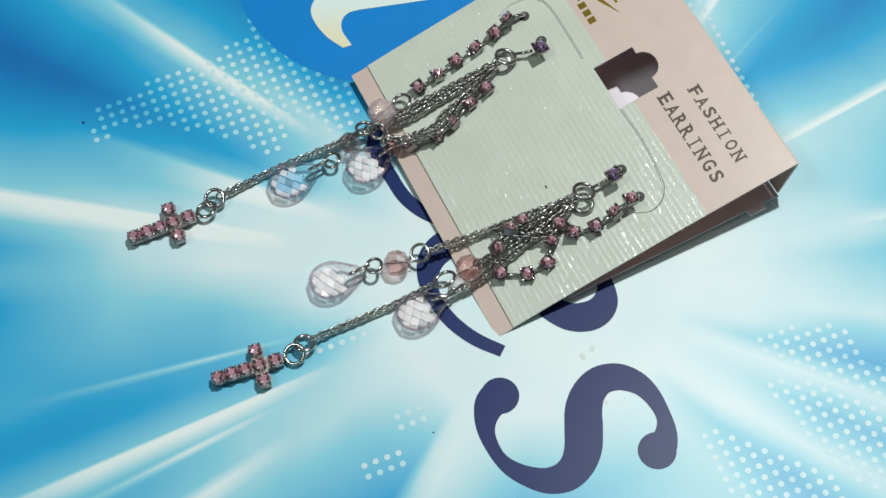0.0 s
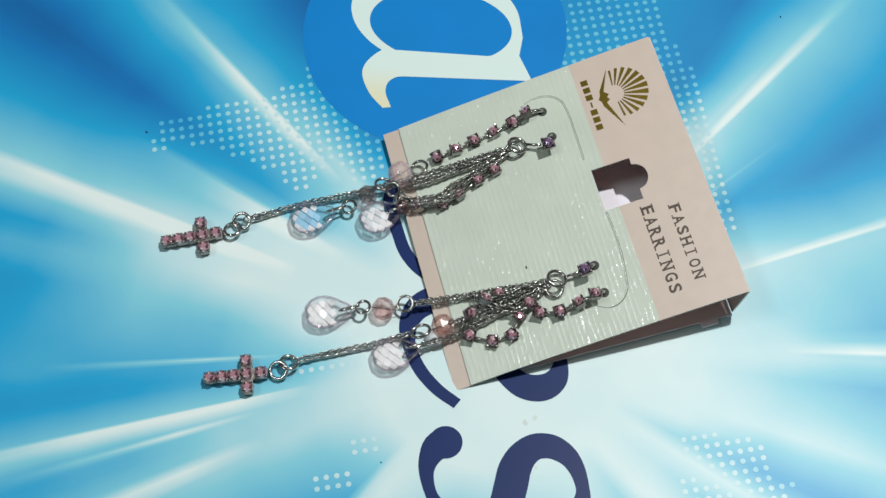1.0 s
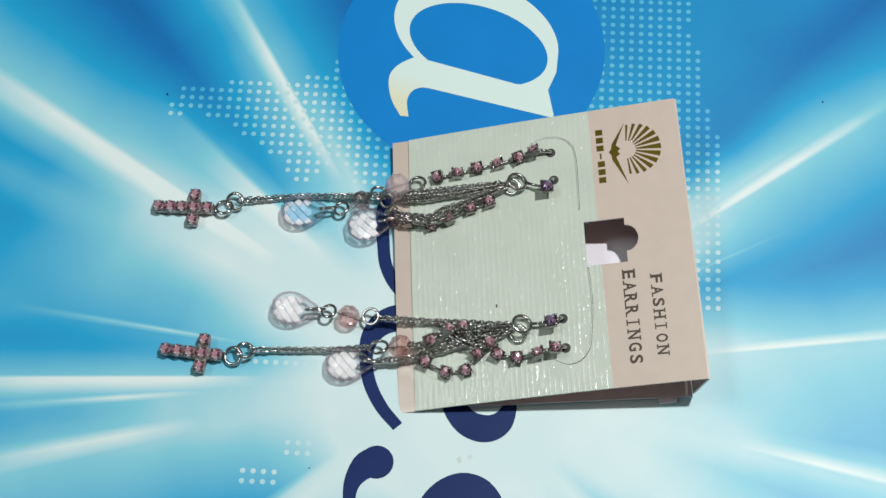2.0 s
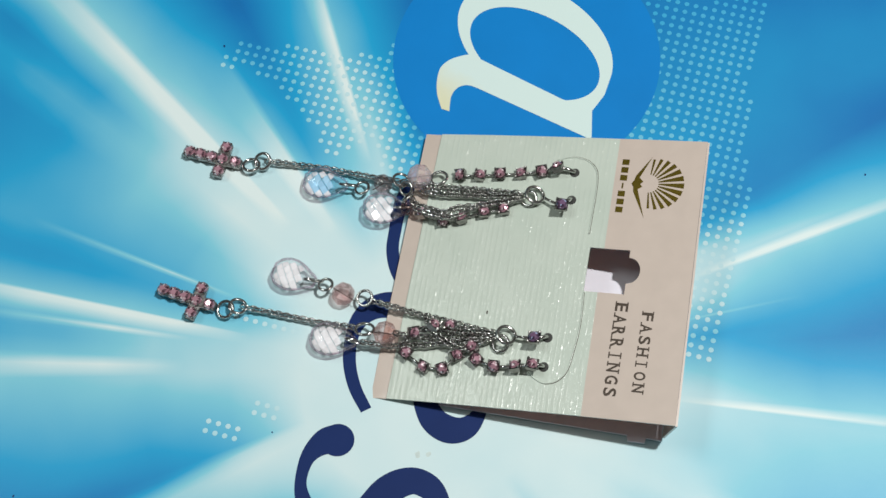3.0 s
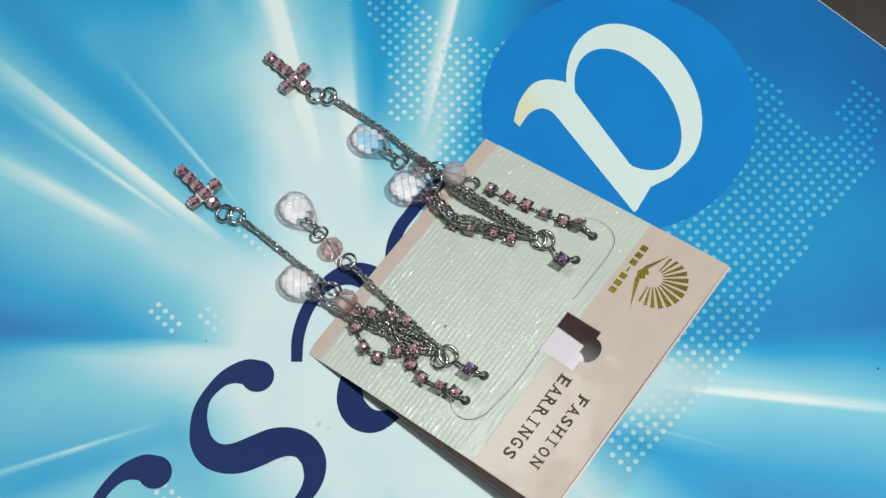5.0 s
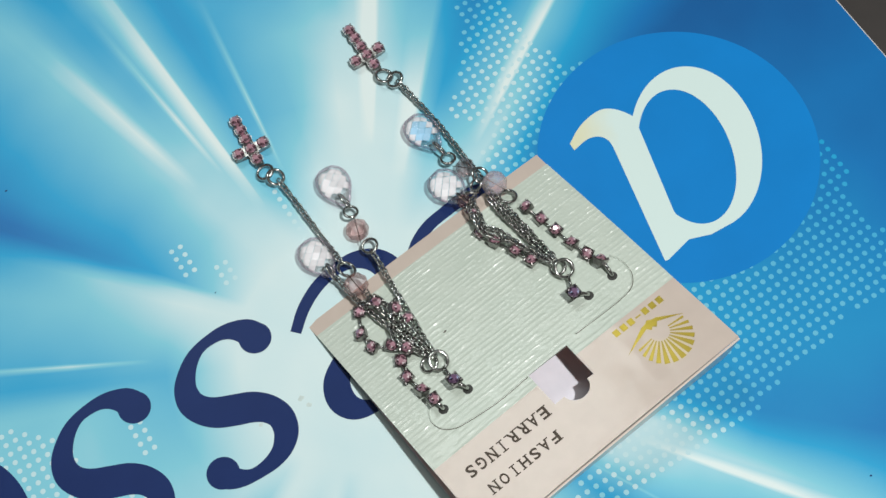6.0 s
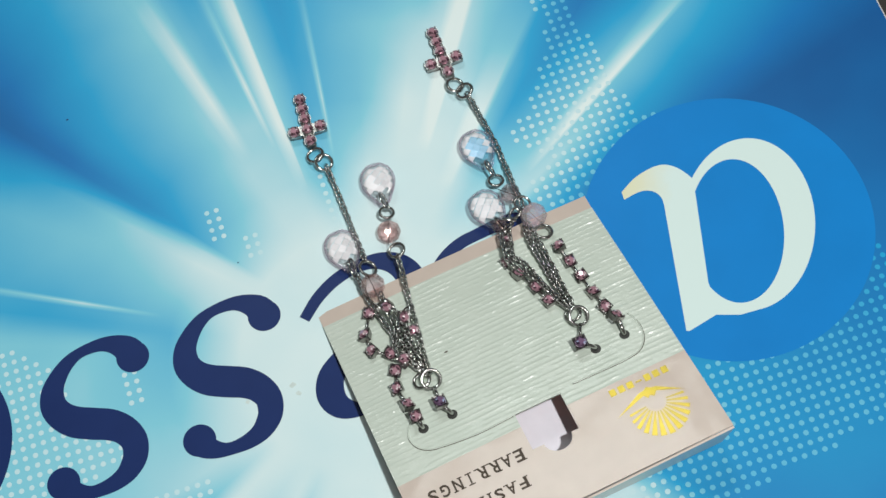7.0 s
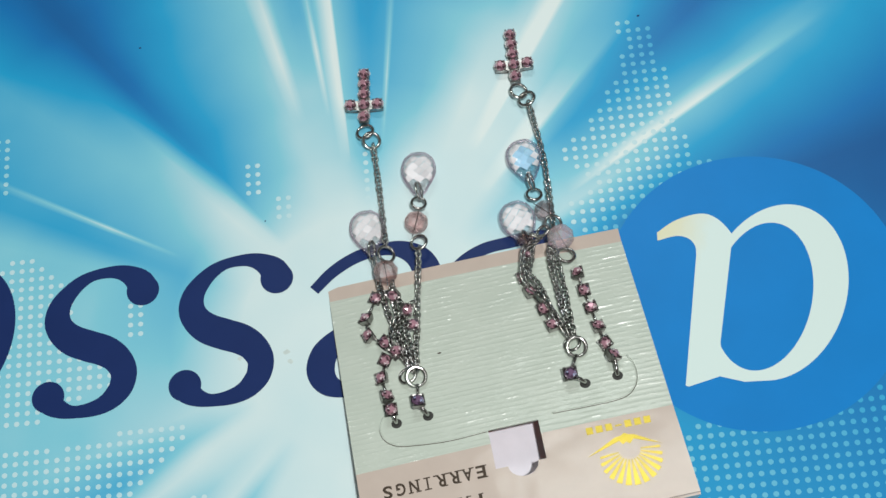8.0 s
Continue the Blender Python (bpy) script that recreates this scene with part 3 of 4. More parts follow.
for cut in CUTS:
    bm = bmesh.new()
    tube(bm, [(q[0], -q[1], 0.02 + bow(q[0], q[1])) for q in smooth_line([(u, v, 0) for u, v in cut], 0.4)], 0.13)
    lip = part("cut_line", bm, MINT, card, "lifted edge of a die-cut line", smooth=True)
    # a dark wire drawn along the cut for the shade in the slit
    bm = bmesh.new()
    tube(bm, [(q[0] + 0.09 * math.copysign(1, q[0] - 25), -q[1] - 0.10, 0.02 + bow(q[0], q[1])) for q in smooth_line([(u, v, 0) for u, v in cut], 0.4)], 0.075, 5)
    part("slit", bm, TEXT_INK, lip, "dark line for the shade in the open slit", smooth=True)
bm = bmesh.new()
bmesh.ops.create_uvsphere(bm, u_segments=8, v_segments=6, radius=0.22, matrix=Matrix.Translation((16.3, -17.5, bow(16.3, 17.5))) @ Matrix.Diagonal((1.6, 0.7, 0.3, 1)))
part("speck", bm, TEXT_INK, card, "dark speck in the paper")


SERIFS = {"F": ((0.1, 0), (0.1, 1)), "A": ((0.02, 0), (0.98, 0)), "H": ((0.08, 0), (0.92, 0), (0.08, 1), (0.92, 1)), "I": ((0.5, 0), (0.5, 1)), "N": ((0.08, 0), (0.08, 1), (0.92, 1)),
          "E": ((0.1, 0), (0.1, 1)), "R": ((0.1, 0), (0.1, 1), (0.98, 0))}


def lettering(text, u_from, u_to, v_low, v_high):
    """Typewriter lettering: the built-in letters, each in a cell of the same width, with short slabs on their feet."""
    cell, high = (u_to - u_from) / len(text), v_high - v_low
    bm = bmesh.new()
    for k, sign in enumerate(text):
        curve = bpy.data.curves.new("letter", "FONT")
        curve.body, curve.size, curve.extrude, curve.offset, curve.resolution_u = sign, 1.0, 0.0, 0.024, 3
        ob = bpy.data.objects.new("letter", curve)
        scene.collection.objects.link(ob)
        bpy.context.view_layer.update()
        me = bpy.data.meshes.new_from_object(ob.evaluated_get(bpy.context.evaluated_depsgraph_get()))
        bpy.data.objects.remove(ob)
        xs, ys = [v.co.x for v in me.vertices], [v.co.y for v in me.vertices]
        wide = 0.13 if sign == "I" else 0.70
        left = u_from + cell * (k + 0.5 - wide / 2)
        start = len(bm.verts)
        bm.from_mesh(me)
        bm.verts.ensure_lookup_table()
        for v in bm.verts[start:]:
            a, c = (v.co.x - min(xs)) / (max(xs) - min(xs)), (v.co.y - min(ys)) / (max(ys) - min(ys))
            v.co = Vector((left + cell * wide * a, -(v_low + high * c), 0.012))
        for a, c in SERIFS.get(sign, ()):
            mid, low = left + cell * wide * a, v_low + high * (0.0 if c == 0 else 0.9)
            half = abs(cell) * (0.26 if sign == "I" else 0.19)
            sheet(bm, [(mid - half, -low), (mid + half, -low), (mid + half, -low - 0.1 * high), (mid - half, -low - 0.1 * high)], 0.016, 0.016)
    bent(bm)
    part("lettering", bm, TEXT_INK, card, "dark brown printed words")


lettering("FASHION", 19.0, 4.65, 43.4, 45.35)
lettering("EARRINGS", 20.25, 3.5, 38.85, 41.0)


def bar(bm, u0, v0, u1, v1, w0, w1, h=0.03):
    """A flat tapered bar from one place on the card to another."""
    d = Vector((u1 - u0, v1 - v0)).normalized()
    n = Vector((-d.y, d.x))
    pts = [Vector((u0, v0)) + n * w0, Vector((u1, v1)) + n * w1, Vector((u1, v1)) - n * w1, Vector((u0, v0)) - n * w0]
    bent(sheet(bm, [(q.x, -q.y) for q in pts], 0.0, h))


for k in range(13):  # the fan of foil blades
    a = radians(-84 + 168 * k / 12)
    bm = bmesh.new()
    reach = 4.5 + 1.5 * math.cos(a)
    bar(bm, 42.0 + 1.7 * math.sin(a), 41.4 + 1.7 * math.cos(a), 42.0 + reach * math.sin(a), 41.4 + reach * math.cos(a), 0.09, 0.17 + 0.33 * math.cos(a))
    part("foil_blade", bm, FOIL, card, "gold foil blade" if k == 0 else "")
bm = bmesh.new()
sheet(bm, [(u, -v) for u, v in [(47.1, 41.5), (43.0, 39.75), (42.3, 40.5), (41.8, 40.0), (41.3, 40.4), (40.8, 39.7), (35.5, 41.4), (40.3, 39.0), (41.2, 38.9), (41.8, 38.5), (42.4, 38.9), (43.3, 39.1)]], 0.0, 0.032)
bent(bm)
part("foil_emblem", bm, FOIL, card, "gold foil pair of wings")
for k in range(7):  # a short name in foil, as plain bars
    u = 46.3 - 1.5 * k
    bm = bmesh.new()
    bar(bm, u, 37.05, u - 1.05, 37.05, 0.6 if k != 3 else 0.14, 0.6 if k != 3 else 0.14)
    part("foil_bar", bm, FOIL, card, "small gold foil bar" if k == 0 else "")

# ---- the two earrings ----
UP = Vector((0, 0, 1))


def wire_loop(bm, at, axis, r, wire, stretch=1.0, along=None, n=18, sides=7):
    """A ring of wire round an axis, drawn out along a direction in its plane."""
    axis = Vector(axis).normalized()
    e1 = Vector(along) if along is not None else axis.orthogonal()
    e1 = (e1 - axis * e1.dot(axis)).normalized()
    e2 = axis.cross(e1)
    tube(bm, [Vector(at) + e1 * (r * stretch * math.cos(q)) + e2 * (r * math.sin(q)) for q in (2 * math.pi * k / n for k in range(n))], wire, sides, True)


def jump_ring(owner, at, axis=(0.2, 0.1, 1), r=1.45, wire=0.31, along=None, stretch=1.0):
    bm = bmesh.new()
    wire_loop(bm, at, axis, r, wire, stretch, along)
    return part("jump_ring", bm, STEEL, owner, smooth=True)


def chain(owner, points, pitch=0.74, label="fine twisted metal chain"):
    """A twisted chain of small links through these places."""
    line = smooth_line(points, 0.12)
    bm = bmesh.new()
    run, next_at, turn = 0.0, 0.0, 0
    for a, b in zip(line, line[1:]):
        step = float(np.linalg.norm(b - a))
        if run >= next_at and step > 1e-6:
            d = Vector((b - a) / step)
            e = d.cross(UP).normalized()
            q = radians(38 + 96 * (turn % 2) + random.uniform(-14, 14))
            axis = math.cos(q) * e + math.sin(q) * e.cross(d)
            wire_loop(bm, Vector(a), axis, 0.56, 0.17, 1.45, d + 0.3 * axis, 10, 5)
            next_at += pitch
            turn += 1
        run += step
    return part("chain", bm, STEEL, owner, label, smooth=True)


def teardrop(owner, belly, tip, z, mat, label, wide=3.05, thick=2.0, tint=False):
    """A flat cut drop: rows of lozenge facets round its length, pointed at the hole."""
    a, b = Vector((*belly, z)), Vector((*tip, z - 0.2))
    d = (b - a).normalized()
    side = UP.cross(d).normalized()
    up = d.cross(side)
    rows = [(-3.3, 0.0), (-3.05, 0.42), (-2.15, 0.80), (-0.85, 0.98), (0.6, 0.99), (2.0, 0.80), (3.3, 0.52), (4.4, 0.28), (5.1, 0.0)]
    bm = bmesh.new()
    n, loops = 14, []
    for i, (s, w) in enumerate(rows):
        if w == 0:
            loops.append([bm.verts.new(a + d * s)])
            continue
        loop = []
        for k in range(n):
            q = 2 * math.pi * (k + 0.5 * (i % 2)) / n
            flat = math.sin(q) * min(1.0, 0.80 + 0.2 * abs(math.sin(q)))
            loop.append(bm.verts.new(a + d * s + side * (wide * w * math.cos(q)) + up * (thick * w * flat)))
        loops.append(loop)
    for p, q in zip(loops, loops[1:]):
        if len(p) == 1 or len(q) == 1:
            one, many = (p, q) if len(p) == 1 else (q, p)
            for k in range(n):
                bm.faces.new((one[0], many[k], many[(k + 1) % n]))
            continue
        odd = loops.index(p) % 2
        for k in range(n):
            m = (k + 1) % n
            if odd:
                bm.faces.new((p[k], q[m], p[m]))
                bm.faces.new((p[k], q[k], q[m]))
            else:
                bm.faces.new((p[k], q[k], p[m]))
                bm.faces.new((p[m], q[k], q[m]))
    bmesh.ops.recalc_face_normals(bm, faces=bm.faces)
    bmesh.ops.split_edges(bm, edges=bm.edges[:])
    ob = part("teardrop", bm, mat, owner, label, fixed=True)
    # an added tinted tube darkens the edge, where thick glass refracts
    bm = bmesh.new()
    edge = []
    for sgn in (1, -1):
        run = [a + d * s + side * (sgn * (wide - 0.25) * w) for s, w in rows[1:-1]]
        edge += run if sgn == 1 else run[::-1]
    tube(bm, [Vector(q) for q in smooth_line(edge, 0.5)], 0.22, 6, True)
    part("rim", bm, EDGE_TINT, ob, "added tinted tube for the drop's dark refracting edge", smooth=True)
    # the back facets as a net of lozenges, their glints painted white and blue
    step_s, step_w = 1.55, 1.0
    nets = {GLINT_WHITE: bmesh.new(), GLINT_BLUE: bmesh.new()}
    for i in range(-3, 3):
        for k in range(-3, 4):
            s, w = i * step_s + (0.5 * step_s if k % 2 else 0.0) - 0.2, k * step_w
            if (s / 3.0) ** 2 + (w / (wide * 0.86)) ** 2 > 1.05 or s > 1.6:
                continue
            lift = -0.75 + 0.035 * (s * s + w * w)
            face = (Vector((-0.10, -0.36, 0.92)) + Vector((random.uniform(-0.24, 0.24), random.uniform(-0.24, 0.24), 0))).normalized()
            corners = []
            for ds, dw in ((0.46 * step_s, 0), (0, 0.92 * step_w), (-0.46 * step_s, 0), (0, -0.92 * step_w)):
                r = max(1.0, math.hypot((s + ds) / 3.0, (w + dw) / (wide * 0.86)))  # cut off at the drop's edge
                along = d * ((s + ds) / r - s) + side * ((w + dw) / r - w)
                corners.append(a + d * s + side * w + up * lift + along - up * (0.8 * along.dot(face) / up.dot(face)))
            net = nets[GLINT_BLUE if tint and s > -1.9 and abs(w) < 1.8 and s < 1.5 else GLINT_WHITE]
            net.faces.new([net.verts.new(v) for v in corners])
    for m, net in nets.items():
        if len(net.faces):
            part("glint_net", net, m, ob, "back facets with their white glints painted in" if m is GLINT_WHITE else "back facets with their blue iridescent glints painted in")
        else:
            net.free()
    return ob


def bead(owner, at, r, mat, along, label):
    """A faceted round bead, its hole along the given way."""
    d = Vector(along).normalized()
    side = d.orthogonal().normalized()
    up = d.cross(side)
    bm = bmesh.new()
    n, loops = 10, []
    for i, (s, w) in enumerate([(-0.88, 0.30), (-0.60, 0.78), (-0.05, 1.0), (0.55, 0.82), (0.88, 0.30)]):
        loops.append([bm.verts.new(Vector(at) + r * (d * s + w * (math.cos(q) * side + math.sin(q) * up))) for q in (2 * math.pi * (k + 0.5 * (i % 2)) / n for k in range(n))])
    for i in range(len(loops) - 1):
        p, q = loops[i], loops[i + 1]
        for k in range(n):
            m = (k + 1) % n
            if i % 2:
                bm.faces.new((p[k], q[m], p[m]))
                bm.faces.new((p[k], q[k], q[m]))
            else:
                bm.faces.new((p[k], q[k], p[m]))
                bm.faces.new((p[m], q[k], q[m]))
    bm.faces.new(loops[0][::-1])
    bm.faces.new(loops[-1])
    bmesh.ops.recalc_face_normals(bm, faces=bm.faces)
    bmesh.ops.split_edges(bm, edges=bm.edges[:])
    ob = part("bead", bm, mat, owner, label, fixed=True)
    bm = bmesh.new()
    tube(bm, [Vector(at) - d * (r * 1.25), Vector(at) + d * (r * 1.25)], 0.08)
    part("wire_pin", bm, STEEL, ob)
    return ob


def gem(bm, m, r):
    """A round cut stone: girdle, crown and a flat table, point down."""
    n = 9
    low = bm.verts.new(m @ Vector((0, 0, -0.7 * r)))
    rows = []
    for k0, (w, z) in enumerate(((1.0, 0.0), (0.80, 0.34), (0.42, 0.55))):
        rows.append([bm.verts.new(m @ Vector((w * r * math.cos(q), w * r * math.sin(q), z * r))) for q in (2 * math.pi * (k + 0.5 * (k0 % 2)) / n for k in range(n))])
    for k in range(n):
        j = (k + 1) % n
        bm.faces.new((low, rows[0][j], rows[0][k]))
        bm.faces.new((rows[0][k], rows[0][j], rows[1][k]))
        bm.faces.new((rows[0][j], rows[1][j], rows[1][k]))
        bm.faces.new((rows[1][k], rows[2][j], rows[2][k]))
        bm.faces.new((rows[1][k], rows[1][j], rows[2][j]))
    bm.faces.new(rows[2])
    bmesh.ops.recalc_face_normals(bm, faces=bm.faces)
    bmesh.ops.split_edges(bm, edges=bm.edges[:])


def cup_stone(owner, at, along, normal, size=2.05, mat=None, label="pink stone in a square metal cup"):
    """One link of a stone chain: a square cup with four claws and a cut stone in it."""
    z = Vector(normal).normalized()
    x = Vector(along)
    x = (x - z * x.dot(z)).normalized()
    m = Matrix((x, z.cross(x), z)).transposed().to_4x4()
    m.translation = Vector(at)
    h = size / 2
    bm = bmesh.new()
    hi, lo = 0.16, -0.95
    outer_t = [bm.verts.new(m @ Vector((sx * h, sy * h, hi))) for sx, sy in ((-1, -1), (1, -1), (1, 1), (-1, 1))]
    inner_t = [bm.verts.new(m @ Vector((sx * h * 0.88, sy * h * 0.88, hi - 0.09))) for sx, sy in ((-1, -1), (1, -1), (1, 1), (-1, 1))]
    inner_b = [bm.verts.new(m @ Vector((sx * h * 0.5, sy * h * 0.5, -0.6))) for sx, sy in ((-1, -1), (1, -1), (1, 1), (-1, 1))]
    outer_b = [bm.verts.new(m @ Vector((sx * h * 0.72, sy * h * 0.72, lo))) for sx, sy in ((-1, -1), (1, -1), (1, 1), (-1, 1))]
    for k in range(4):
        j = (k + 1) % 4
        bm.faces.new((outer_t[k], outer_t[j], inner_t[j], inner_t[k]))
        bm.faces.new((inner_t[k], inner_t[j], inner_b[j], inner_b[k]))
        bm.faces.new((outer_b[k], outer_b[j], outer_t[j], outer_t[k]))
    bm.faces.new(inner_b)
    bm.faces.new(outer_b[::-1])
    for sx in (-1, 1):
        for sy in (-1, 1):
            bmesh.ops.create_icosphere(bm, subdivisions=1, radius=0.22, matrix=m @ Matrix.Translation((sx * h * 0.80, sy * h * 0.80, hi + 0.16)))
    cup = part("cup_stone", bm, DARK_STEEL, owner, label)
    bm = bmesh.new()
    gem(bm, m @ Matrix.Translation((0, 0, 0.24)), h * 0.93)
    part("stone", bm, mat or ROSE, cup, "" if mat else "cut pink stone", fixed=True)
    return cup


def connector(owner, a, b):
    a, b = Vector(a), Vector(b)
    bm = bmesh.new()
    tube(bm, [a, (a + b) / 2 - UP * 0.15, b], 0.26)
    return part("connector", bm, STEEL, owner, smooth=True)


def stone_chain(owner, places, seed):
    """Stones in a row, each turned a little, with short bars between them."""
    rnd = random.Random(seed)
    pts = [Vector(p) for p in places]
    for i, p in enumerate(pts):
        d = pts[min(i + 1, len(pts) - 1)] - pts[max(i - 1, 0)]
        tilt = N + 0.62 * Vector((rnd.uniform(-1, 1), rnd.uniform(-1, 1), 0))
        cup_stone(owner, p, d, tilt)
    for a, b in zip(pts, pts[1:]):
        if (b - a).length < 5.0:
            connector(owner, a - UP * 0.5, b - UP * 0.5)


def cross_pendant(owner, middle, tip, lift=1.3):
    """A cross of seven stones in metal settings: three down its long arm, one on each of the others."""
    c = Vector((*middle, lift))
    d = (Vector((*tip, lift)) - c).normalized()
    s = UP.cross(d)
    m = Matrix((d, s, UP)).transposed().to_4x4()
    m.translation = c
    w = 0.86
    outline = [(-3.5, -w), (-w, -w), (-w, -3.4), (w, -3.4), (w, -w), (7.2, -w), (7.2, w), (w, w), (w, 3.4), (-w, 3.4), (-w, w), (-3.5, w)]
    places = [(0, 0), (2.15, 0), (4.2, 0), (6.2, 0), (0, 2.4), (0, -2.4), (-2.4, 0)]
    bm = bmesh.new()
    sheet(bm, outline, -0.9, 0.1)
    bmesh.ops.bevel(bm, geom=bm.edges[:], offset=0.12, segments=1, affect="EDGES")
    for x, y in places:
        bmesh.ops.create_cone(bm, cap_ends=True, segments=12, radius1=0.95, radius2=1.16, depth=1.1, matrix=Matrix.Translation((x, y, -0.22)))
        for a in (45, 135, 225, 315):
            bmesh.ops.create_icosphere(bm, subdivisions=1, radius=0.19, matrix=Matrix.Translation((x + 1.04 * math.cos(radians(a)), y + 1.04 * math.sin(radians(a)), 0.62)))
    bm.transform(m)
    body = part("cross_pendant", bm, DARK_STEEL, owner, "small metal cross set with pink stones")
    rnd = random.Random(5)
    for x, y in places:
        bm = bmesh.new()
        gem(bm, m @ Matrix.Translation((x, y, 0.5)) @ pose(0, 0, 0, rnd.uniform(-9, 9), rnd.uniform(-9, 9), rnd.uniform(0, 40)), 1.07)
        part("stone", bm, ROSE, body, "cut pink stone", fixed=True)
    return body


def ear_post(owner, top, hole):
    """The bent wire that goes from an earring's head into the card's hole."""
    a, b = Vector(top), on_card(*hole, 0.0)
    bm = bmesh.new()
    tube(bm, [a, a.lerp(b, 0.6) + N * 0.5, b + N * 0.45, b - N * 0.2], 0.34, 8)
    part("ear_post", bm, STEEL, owner, "bent ear wire", smooth=True)


def post_hole(u, v):
    # a flat dark disc painted for the shade inside the punched hole
    bm = bmesh.new()
    bent(disc(bm, u, -v, 0.85, 0.012, 20))
    part("post_hole", bm, HOLE, card, "dark disc for the shade in a punched ear-wire hole")


for u, v in ((43.1, 28.5), (37.9, 28.7), (12.75, 28.45), (7.65, 28.55)):
    post_hole(u, v)

random.seed(11)
first = thing("earring", on_card(38, 22), "silver dangling earring with pink stones and straight stone chain", "earring", "pair of earrings")
first.location = (0, 0, 0)
second = thing("earring", (0, 0, 0), "silver dangling earring with pink stones and looped stone chain", "earring", "pair of earrings")

# the first earring
cross_pendant(first, (37.45, 39.9), (37.35, 46.7))
jump_ring(first, (37.8, 34.58, 1.2), (0.3, 0.1, 1))
jump_ring(first, (39, 32.83, 1.3), (-0.35, 0.2, 1))
K = on_card
chain(first, [(39.3, 31.72, 1.2), (40, 27.09, 0.9), (40.6, 22.77, 0.9), (40.9, 17.36, 1.0), (41, 11.95, 1.6), (41, 7.75, 2.4), K(38.18, 1.24, 2.2), K(38.21, 4.13, 1.9), K(38.25, 9.69, 1.2), K(38.09, 15.15, 1.1), K(37.92, 20.51, 1.2)])
chain(first, [K(37.35, 2.79, 1.2), K(37.11, 6.4, 1.2), K(37.11, 11.03, 1.0), K(37.23, 16.18, 1.0), K(37.53, 20.61, 1.1)])
chain(first, [K(34.9, 1.76, 1.2), K(34.02, 4.33, 1.2), K(33.15, 7.43, 2.2), K(34.24, 9.59, 2.0), K(35.1, 13.09, 1.2), K(35.98, 17.21, 1.2), K(37.13, 20.61, 1.2)])
chain(first, [K(35.47, 0.94, 1.6), K(33.53, 2.38, 2.0), K(32.65, 5.06, 2.4), K(32.19, 8.35, 2.4), K(33.5, 10.82, 1.8), K(34.7, 13.09, 2.2), K(35.73, 16.18, 1.8), K(36.89, 19.89, 1.4)])
teardrop(first, (37.4, 21.1), (38.1, 15.97), 2.0, CLEAR, "clear cut drop with a blue sheen", tint=True)
jump_ring(first, (38.1, 16.2, 2.3), (1, 0.15, 0.6), 0.85, 0.23, (0, 1, 0), 2.0)
jump_ring(first, (36.3, 5.4, 2.8), (1, 0.3, 0.6), 0.85, 0.23, (0.2, -1, 0), 1.9)
jump_ring(first, (38.4, 13.96, 1.7), (0.1, 0.3, 1), 1.25, 0.27)
bead(first, (39.8, 10.4, 2.5), 1.8, PINK_GLASS, (0.75, -0.65, 0), "pink cut glass bead")
jump_ring(first, (41, 7.45, 3.2), (0.3, -0.2, 1), 1.4, 0.27)
teardrop(first, (35.2, 9.29), (36.4, 4.74), 2.5, CLEAR, "clear cut drop")
bead(first, K(33.84, 0.32, 1.6), 1.35, PINK_GLASS, (0.2, -0.9, 0), "pink cut glass bead")
jump_ring(first, K(35.63, 0.11, 2.2), (0.4, 0.8, 0.5), 1.2, 0.25)
jump_ring(first, K(37.21, -0.3, 2.6), (-0.5, 0.4, 0.8), 1.2, 0.25)
bead(first, (41.9, 4.22, 4.4), 2.35, RAINBOW_GLASS, (0.35, -0.9, 0.1), "iridescent cut glass bead")
jump_ring(first, K(39.85, 5.06, 1.7), (0.2, 0.3, 1), 1.45, 0.28)
stone_chain(first, [K(41, 8.56, 1.2), K(41.26, 12.16, 1.1), K(41.71, 15.66, 1.0), K(42.07, 19.37, 1.0), K(42.53, 22.98, 1.3)], 1)
connector(first, K(42.53, 22.98, 0.8), K(43.22, 25.04, 1.2))
cup_stone(first, K(43.25, 25.76, 2.0), V, Vector((0.55, 0.5, 0.65)))
ear_post(first, K(43.27, 26.27, 1.4), (43.1, 28.5))
stone_chain(first, [K(33.36, 3, 1.2), K(32.14, 7.12, 1.2), K(32.88, 10.31, 1.2), K(34.24, 14.12, 1.2), K(34.99, 17.52, 1.2)], 2)
jump_ring(first, K(37.91, 22.57, 1.2), (0.15, -0.3, 1), 1.55, 0.3)
jump_ring(first, K(37.37, 21.54, 0.7), (-0.3, 0.3, 1), 1.3, 0.27)
connector(first, K(37.57, 24.01, 1.2), K(36.38, 26.48, 1.6))
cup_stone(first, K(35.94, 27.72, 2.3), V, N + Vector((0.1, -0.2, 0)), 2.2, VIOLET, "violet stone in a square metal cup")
ear_post(first, K(36.35, 28.02, 1.6), (37.9, 28.7))

# the second earring
cross_pendant(second, (10.5, 35.1), (10.9, 41.89))
jump_ring(second, (10.35, 29.81, 1.2), (-0.2, 0.25, 1))
jump_ring(second, (11.4, 27.87, 1.3), (0.3, -0.2, 1))
chain(second, [(11.6, 26.66, 1.2), (12, 20.74, 0.9), (12.3, 14.63, 1.0), (12.5, 10.52, 1.5), (12.7, 6.91, 2.3)])
jump_ring(second, (12.7, 5.31, 2.7), (0.4, 0.2, 1), 1.35, 0.27, V, 1.2)
bead(second, (12.5, 1.52, 3.9), 2.15, PINK_GLASS, (0.1, -1, 0.1), "pink cut glass bead")
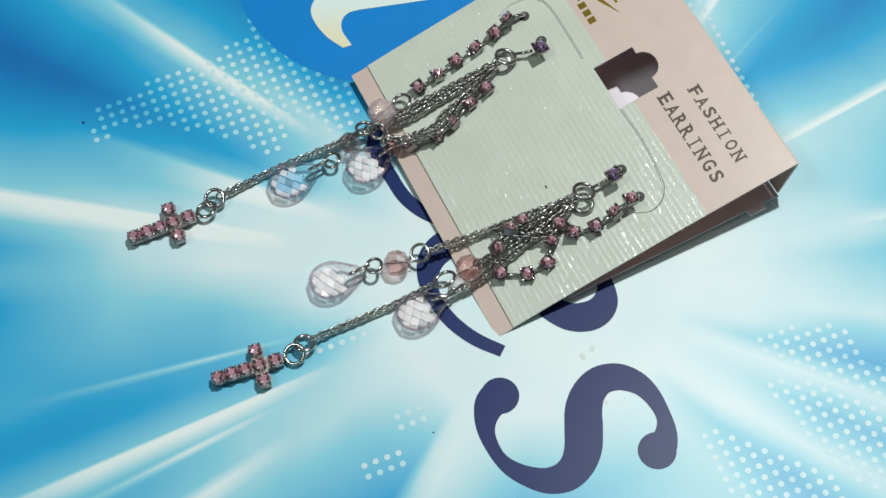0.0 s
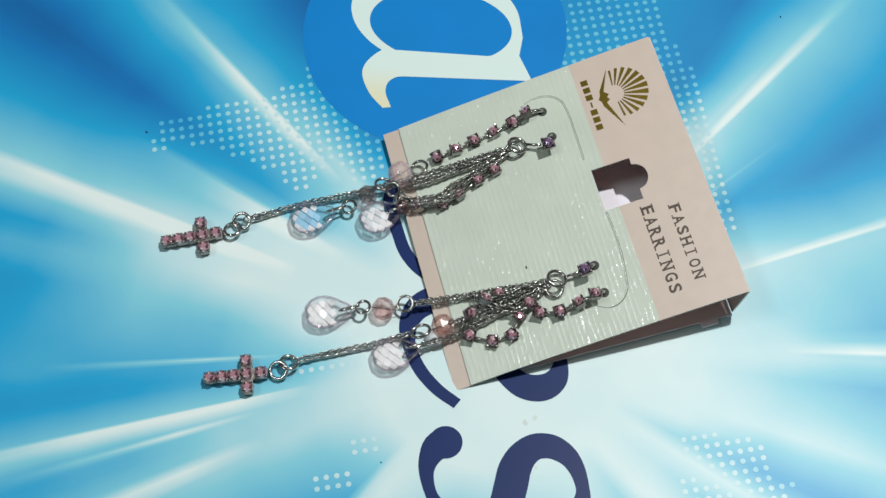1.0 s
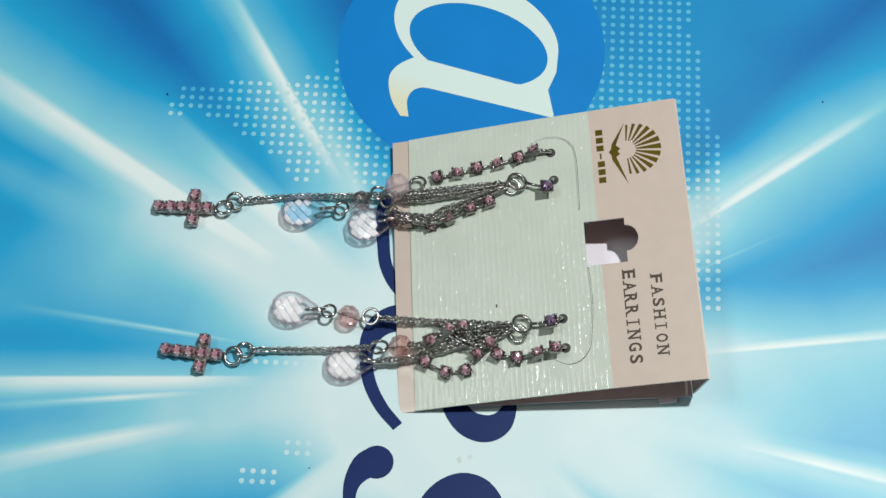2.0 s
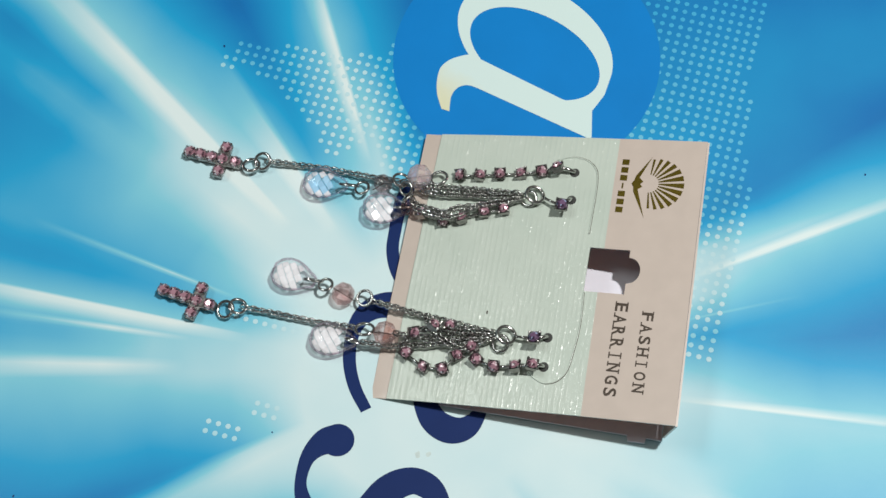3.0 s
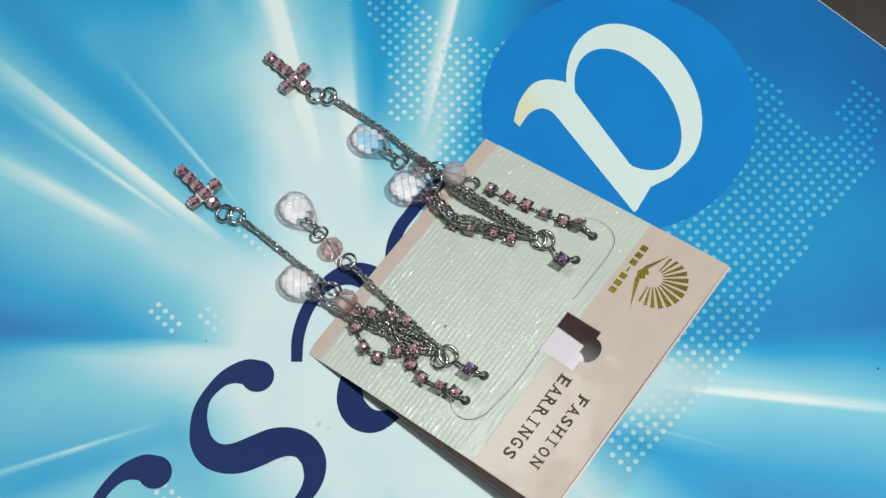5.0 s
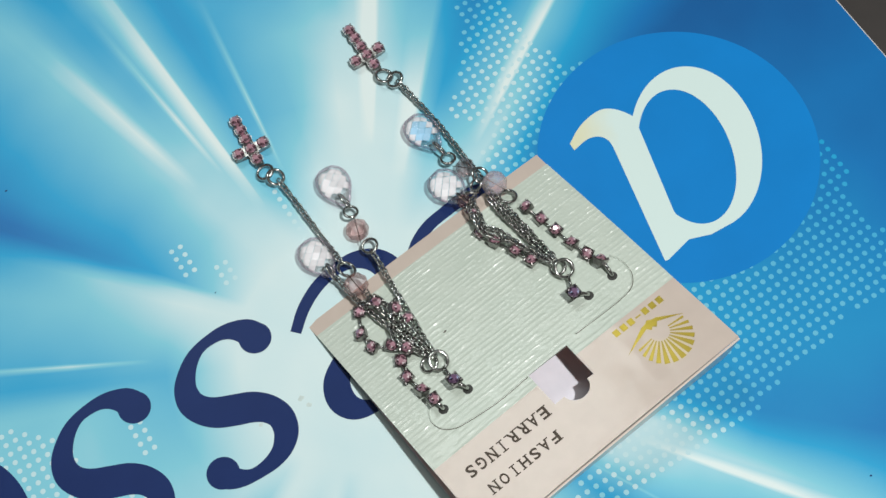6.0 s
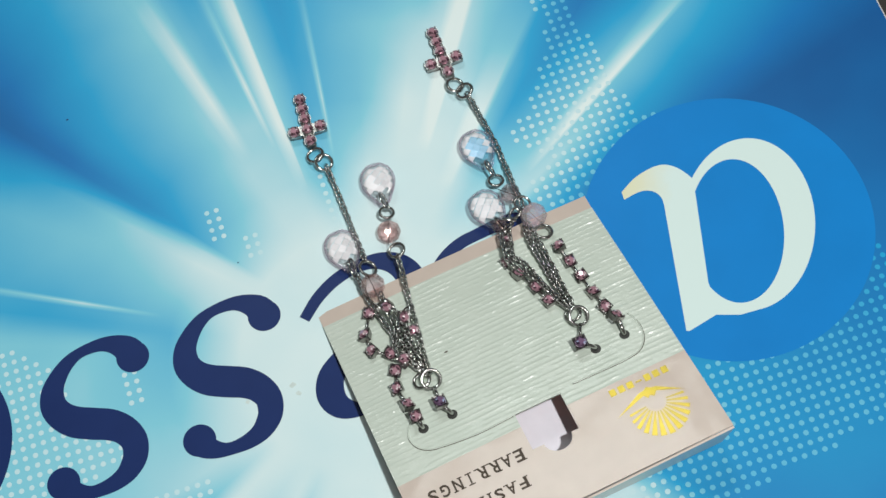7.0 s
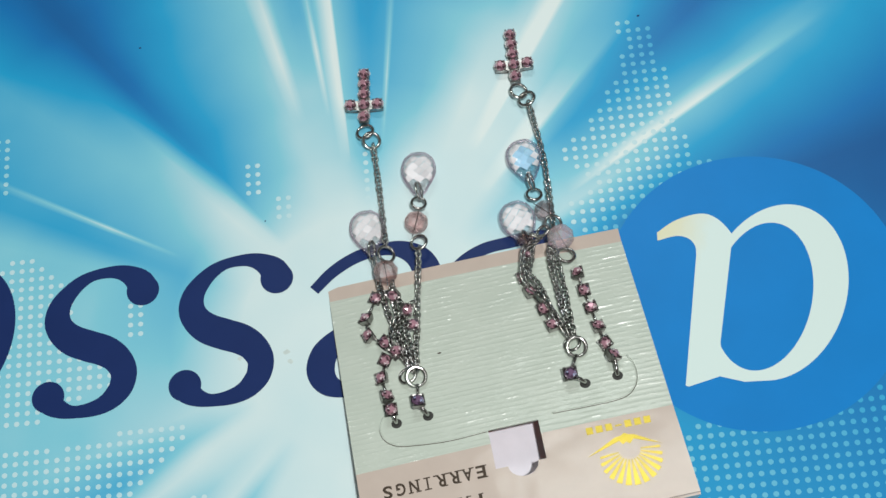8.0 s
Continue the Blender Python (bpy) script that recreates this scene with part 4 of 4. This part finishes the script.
chain(second, [K(10.76, 3, 1.4), K(10.53, 6.91, 1.2), K(10.95, 12.06, 1.2), K(11.58, 17.21, 1.2), K(11.91, 20.3, 1.2)])
chain(second, [K(14.15, 7.32, 1.0), K(12.22, 8.97, 1.6), K(10.13, 11.44, 2.0), K(9.05, 14.33, 1.6), K(10.39, 17.42, 1.4), K(11.72, 20.51, 1.2)])
chain(second, [K(8.82, 4.44, 1.8), K(11.1, 6.29, 2.2), K(12.04, 9.59, 1.8), K(11.82, 13.71, 2.0), K(12.2, 17.62, 1.8), K(12.12, 20.51, 1.4)])
teardrop(second, (19.2, 20.85), (19, 16.25), 2.0, CLEAR, "clear cut drop")
jump_ring(second, (19.0, 16.6, 2.5), (1, 0.1, 0.6), 0.85, 0.23, (0, 1, 0), 2.0)
jump_ring(second, (18.8, 14.26, 2.5), (0.2, 0.2, 1), 1.2, 0.26)
bead(second, (18.1, 10.89, 2.1), 2.1, PINK_GLASS, (0.3, 0.95, 0), "pink cut glass bead")
jump_ring(second, (18.3, 7.08, 2.2), (-0.2, 0.2, 1), 1.35, 0.26)
chain(second, [(18.1, 5.69, 2.1), K(15.64, 0.32, 1.5), K(14.67, 5.57, 1.1), K(13.56, 12.27, 1.1), K(12.6, 17.73, 1.1), K(12.31, 20.3, 1.2)])
teardrop(second, (9.7, 10.74), (10.2, 6.22), 2.0, CLEAR, "clear cut drop")
jump_ring(second, (10.3, 6.4, 2.4), (1, -0.1, 0.6), 0.85, 0.23, (0.1, -1, 0), 2.0)
chain(second, [(10.6, 4.8, 2.0), (10.8, 2.59, 2.2), K(8.67, 3.31, 1.2), K(9.59, 10.51, 1.2), K(10.74, 16.39, 1.2), K(11.91, 20.3, 1.2)])
stone_chain(second, [K(7.65, 5.06, 1.3), K(5.5, 8.46, 1.2), K(5.44, 11.85, 1.2), K(7.93, 13.91, 1.2), K(9.64, 16.28, 1.6)], 9)
stone_chain(second, [K(9.64, 16.39, 1.2), K(7.58, 17.31, 1.2), K(6.53, 20.61, 1.6), K(6.98, 24.11, 1.6), K(7.31, 27.1, 2.2)], 4)
ear_post(second, K(7.43, 27.51, 1.6), (7.65, 28.55))
cup_stone(second, K(12.54, 9.48, 2.6), V, Vector((0.5, -0.5, 0.7)))
cup_stone(second, K(10.71, 6.4, 3.0), V, Vector((-0.3, -0.7, 0.6)))
cup_stone(second, K(13.04, 11.85, 1.3), V, Vector((0.2, 0.1, 1)))
jump_ring(second, K(12.08, 21.84, 1.5), (0.15, -0.3, 1), 1.55, 0.3)
jump_ring(second, K(10.74, 20.92, 0.8), (-0.3, 0.3, 1), 1.4, 0.27)
connector(second, K(12.04, 23.18, 1.3), K(11.85, 25.66, 1.8))
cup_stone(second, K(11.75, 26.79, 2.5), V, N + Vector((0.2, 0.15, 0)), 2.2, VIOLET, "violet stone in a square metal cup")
ear_post(second, K(11.93, 27.51, 1.8), (12.75, 28.45))
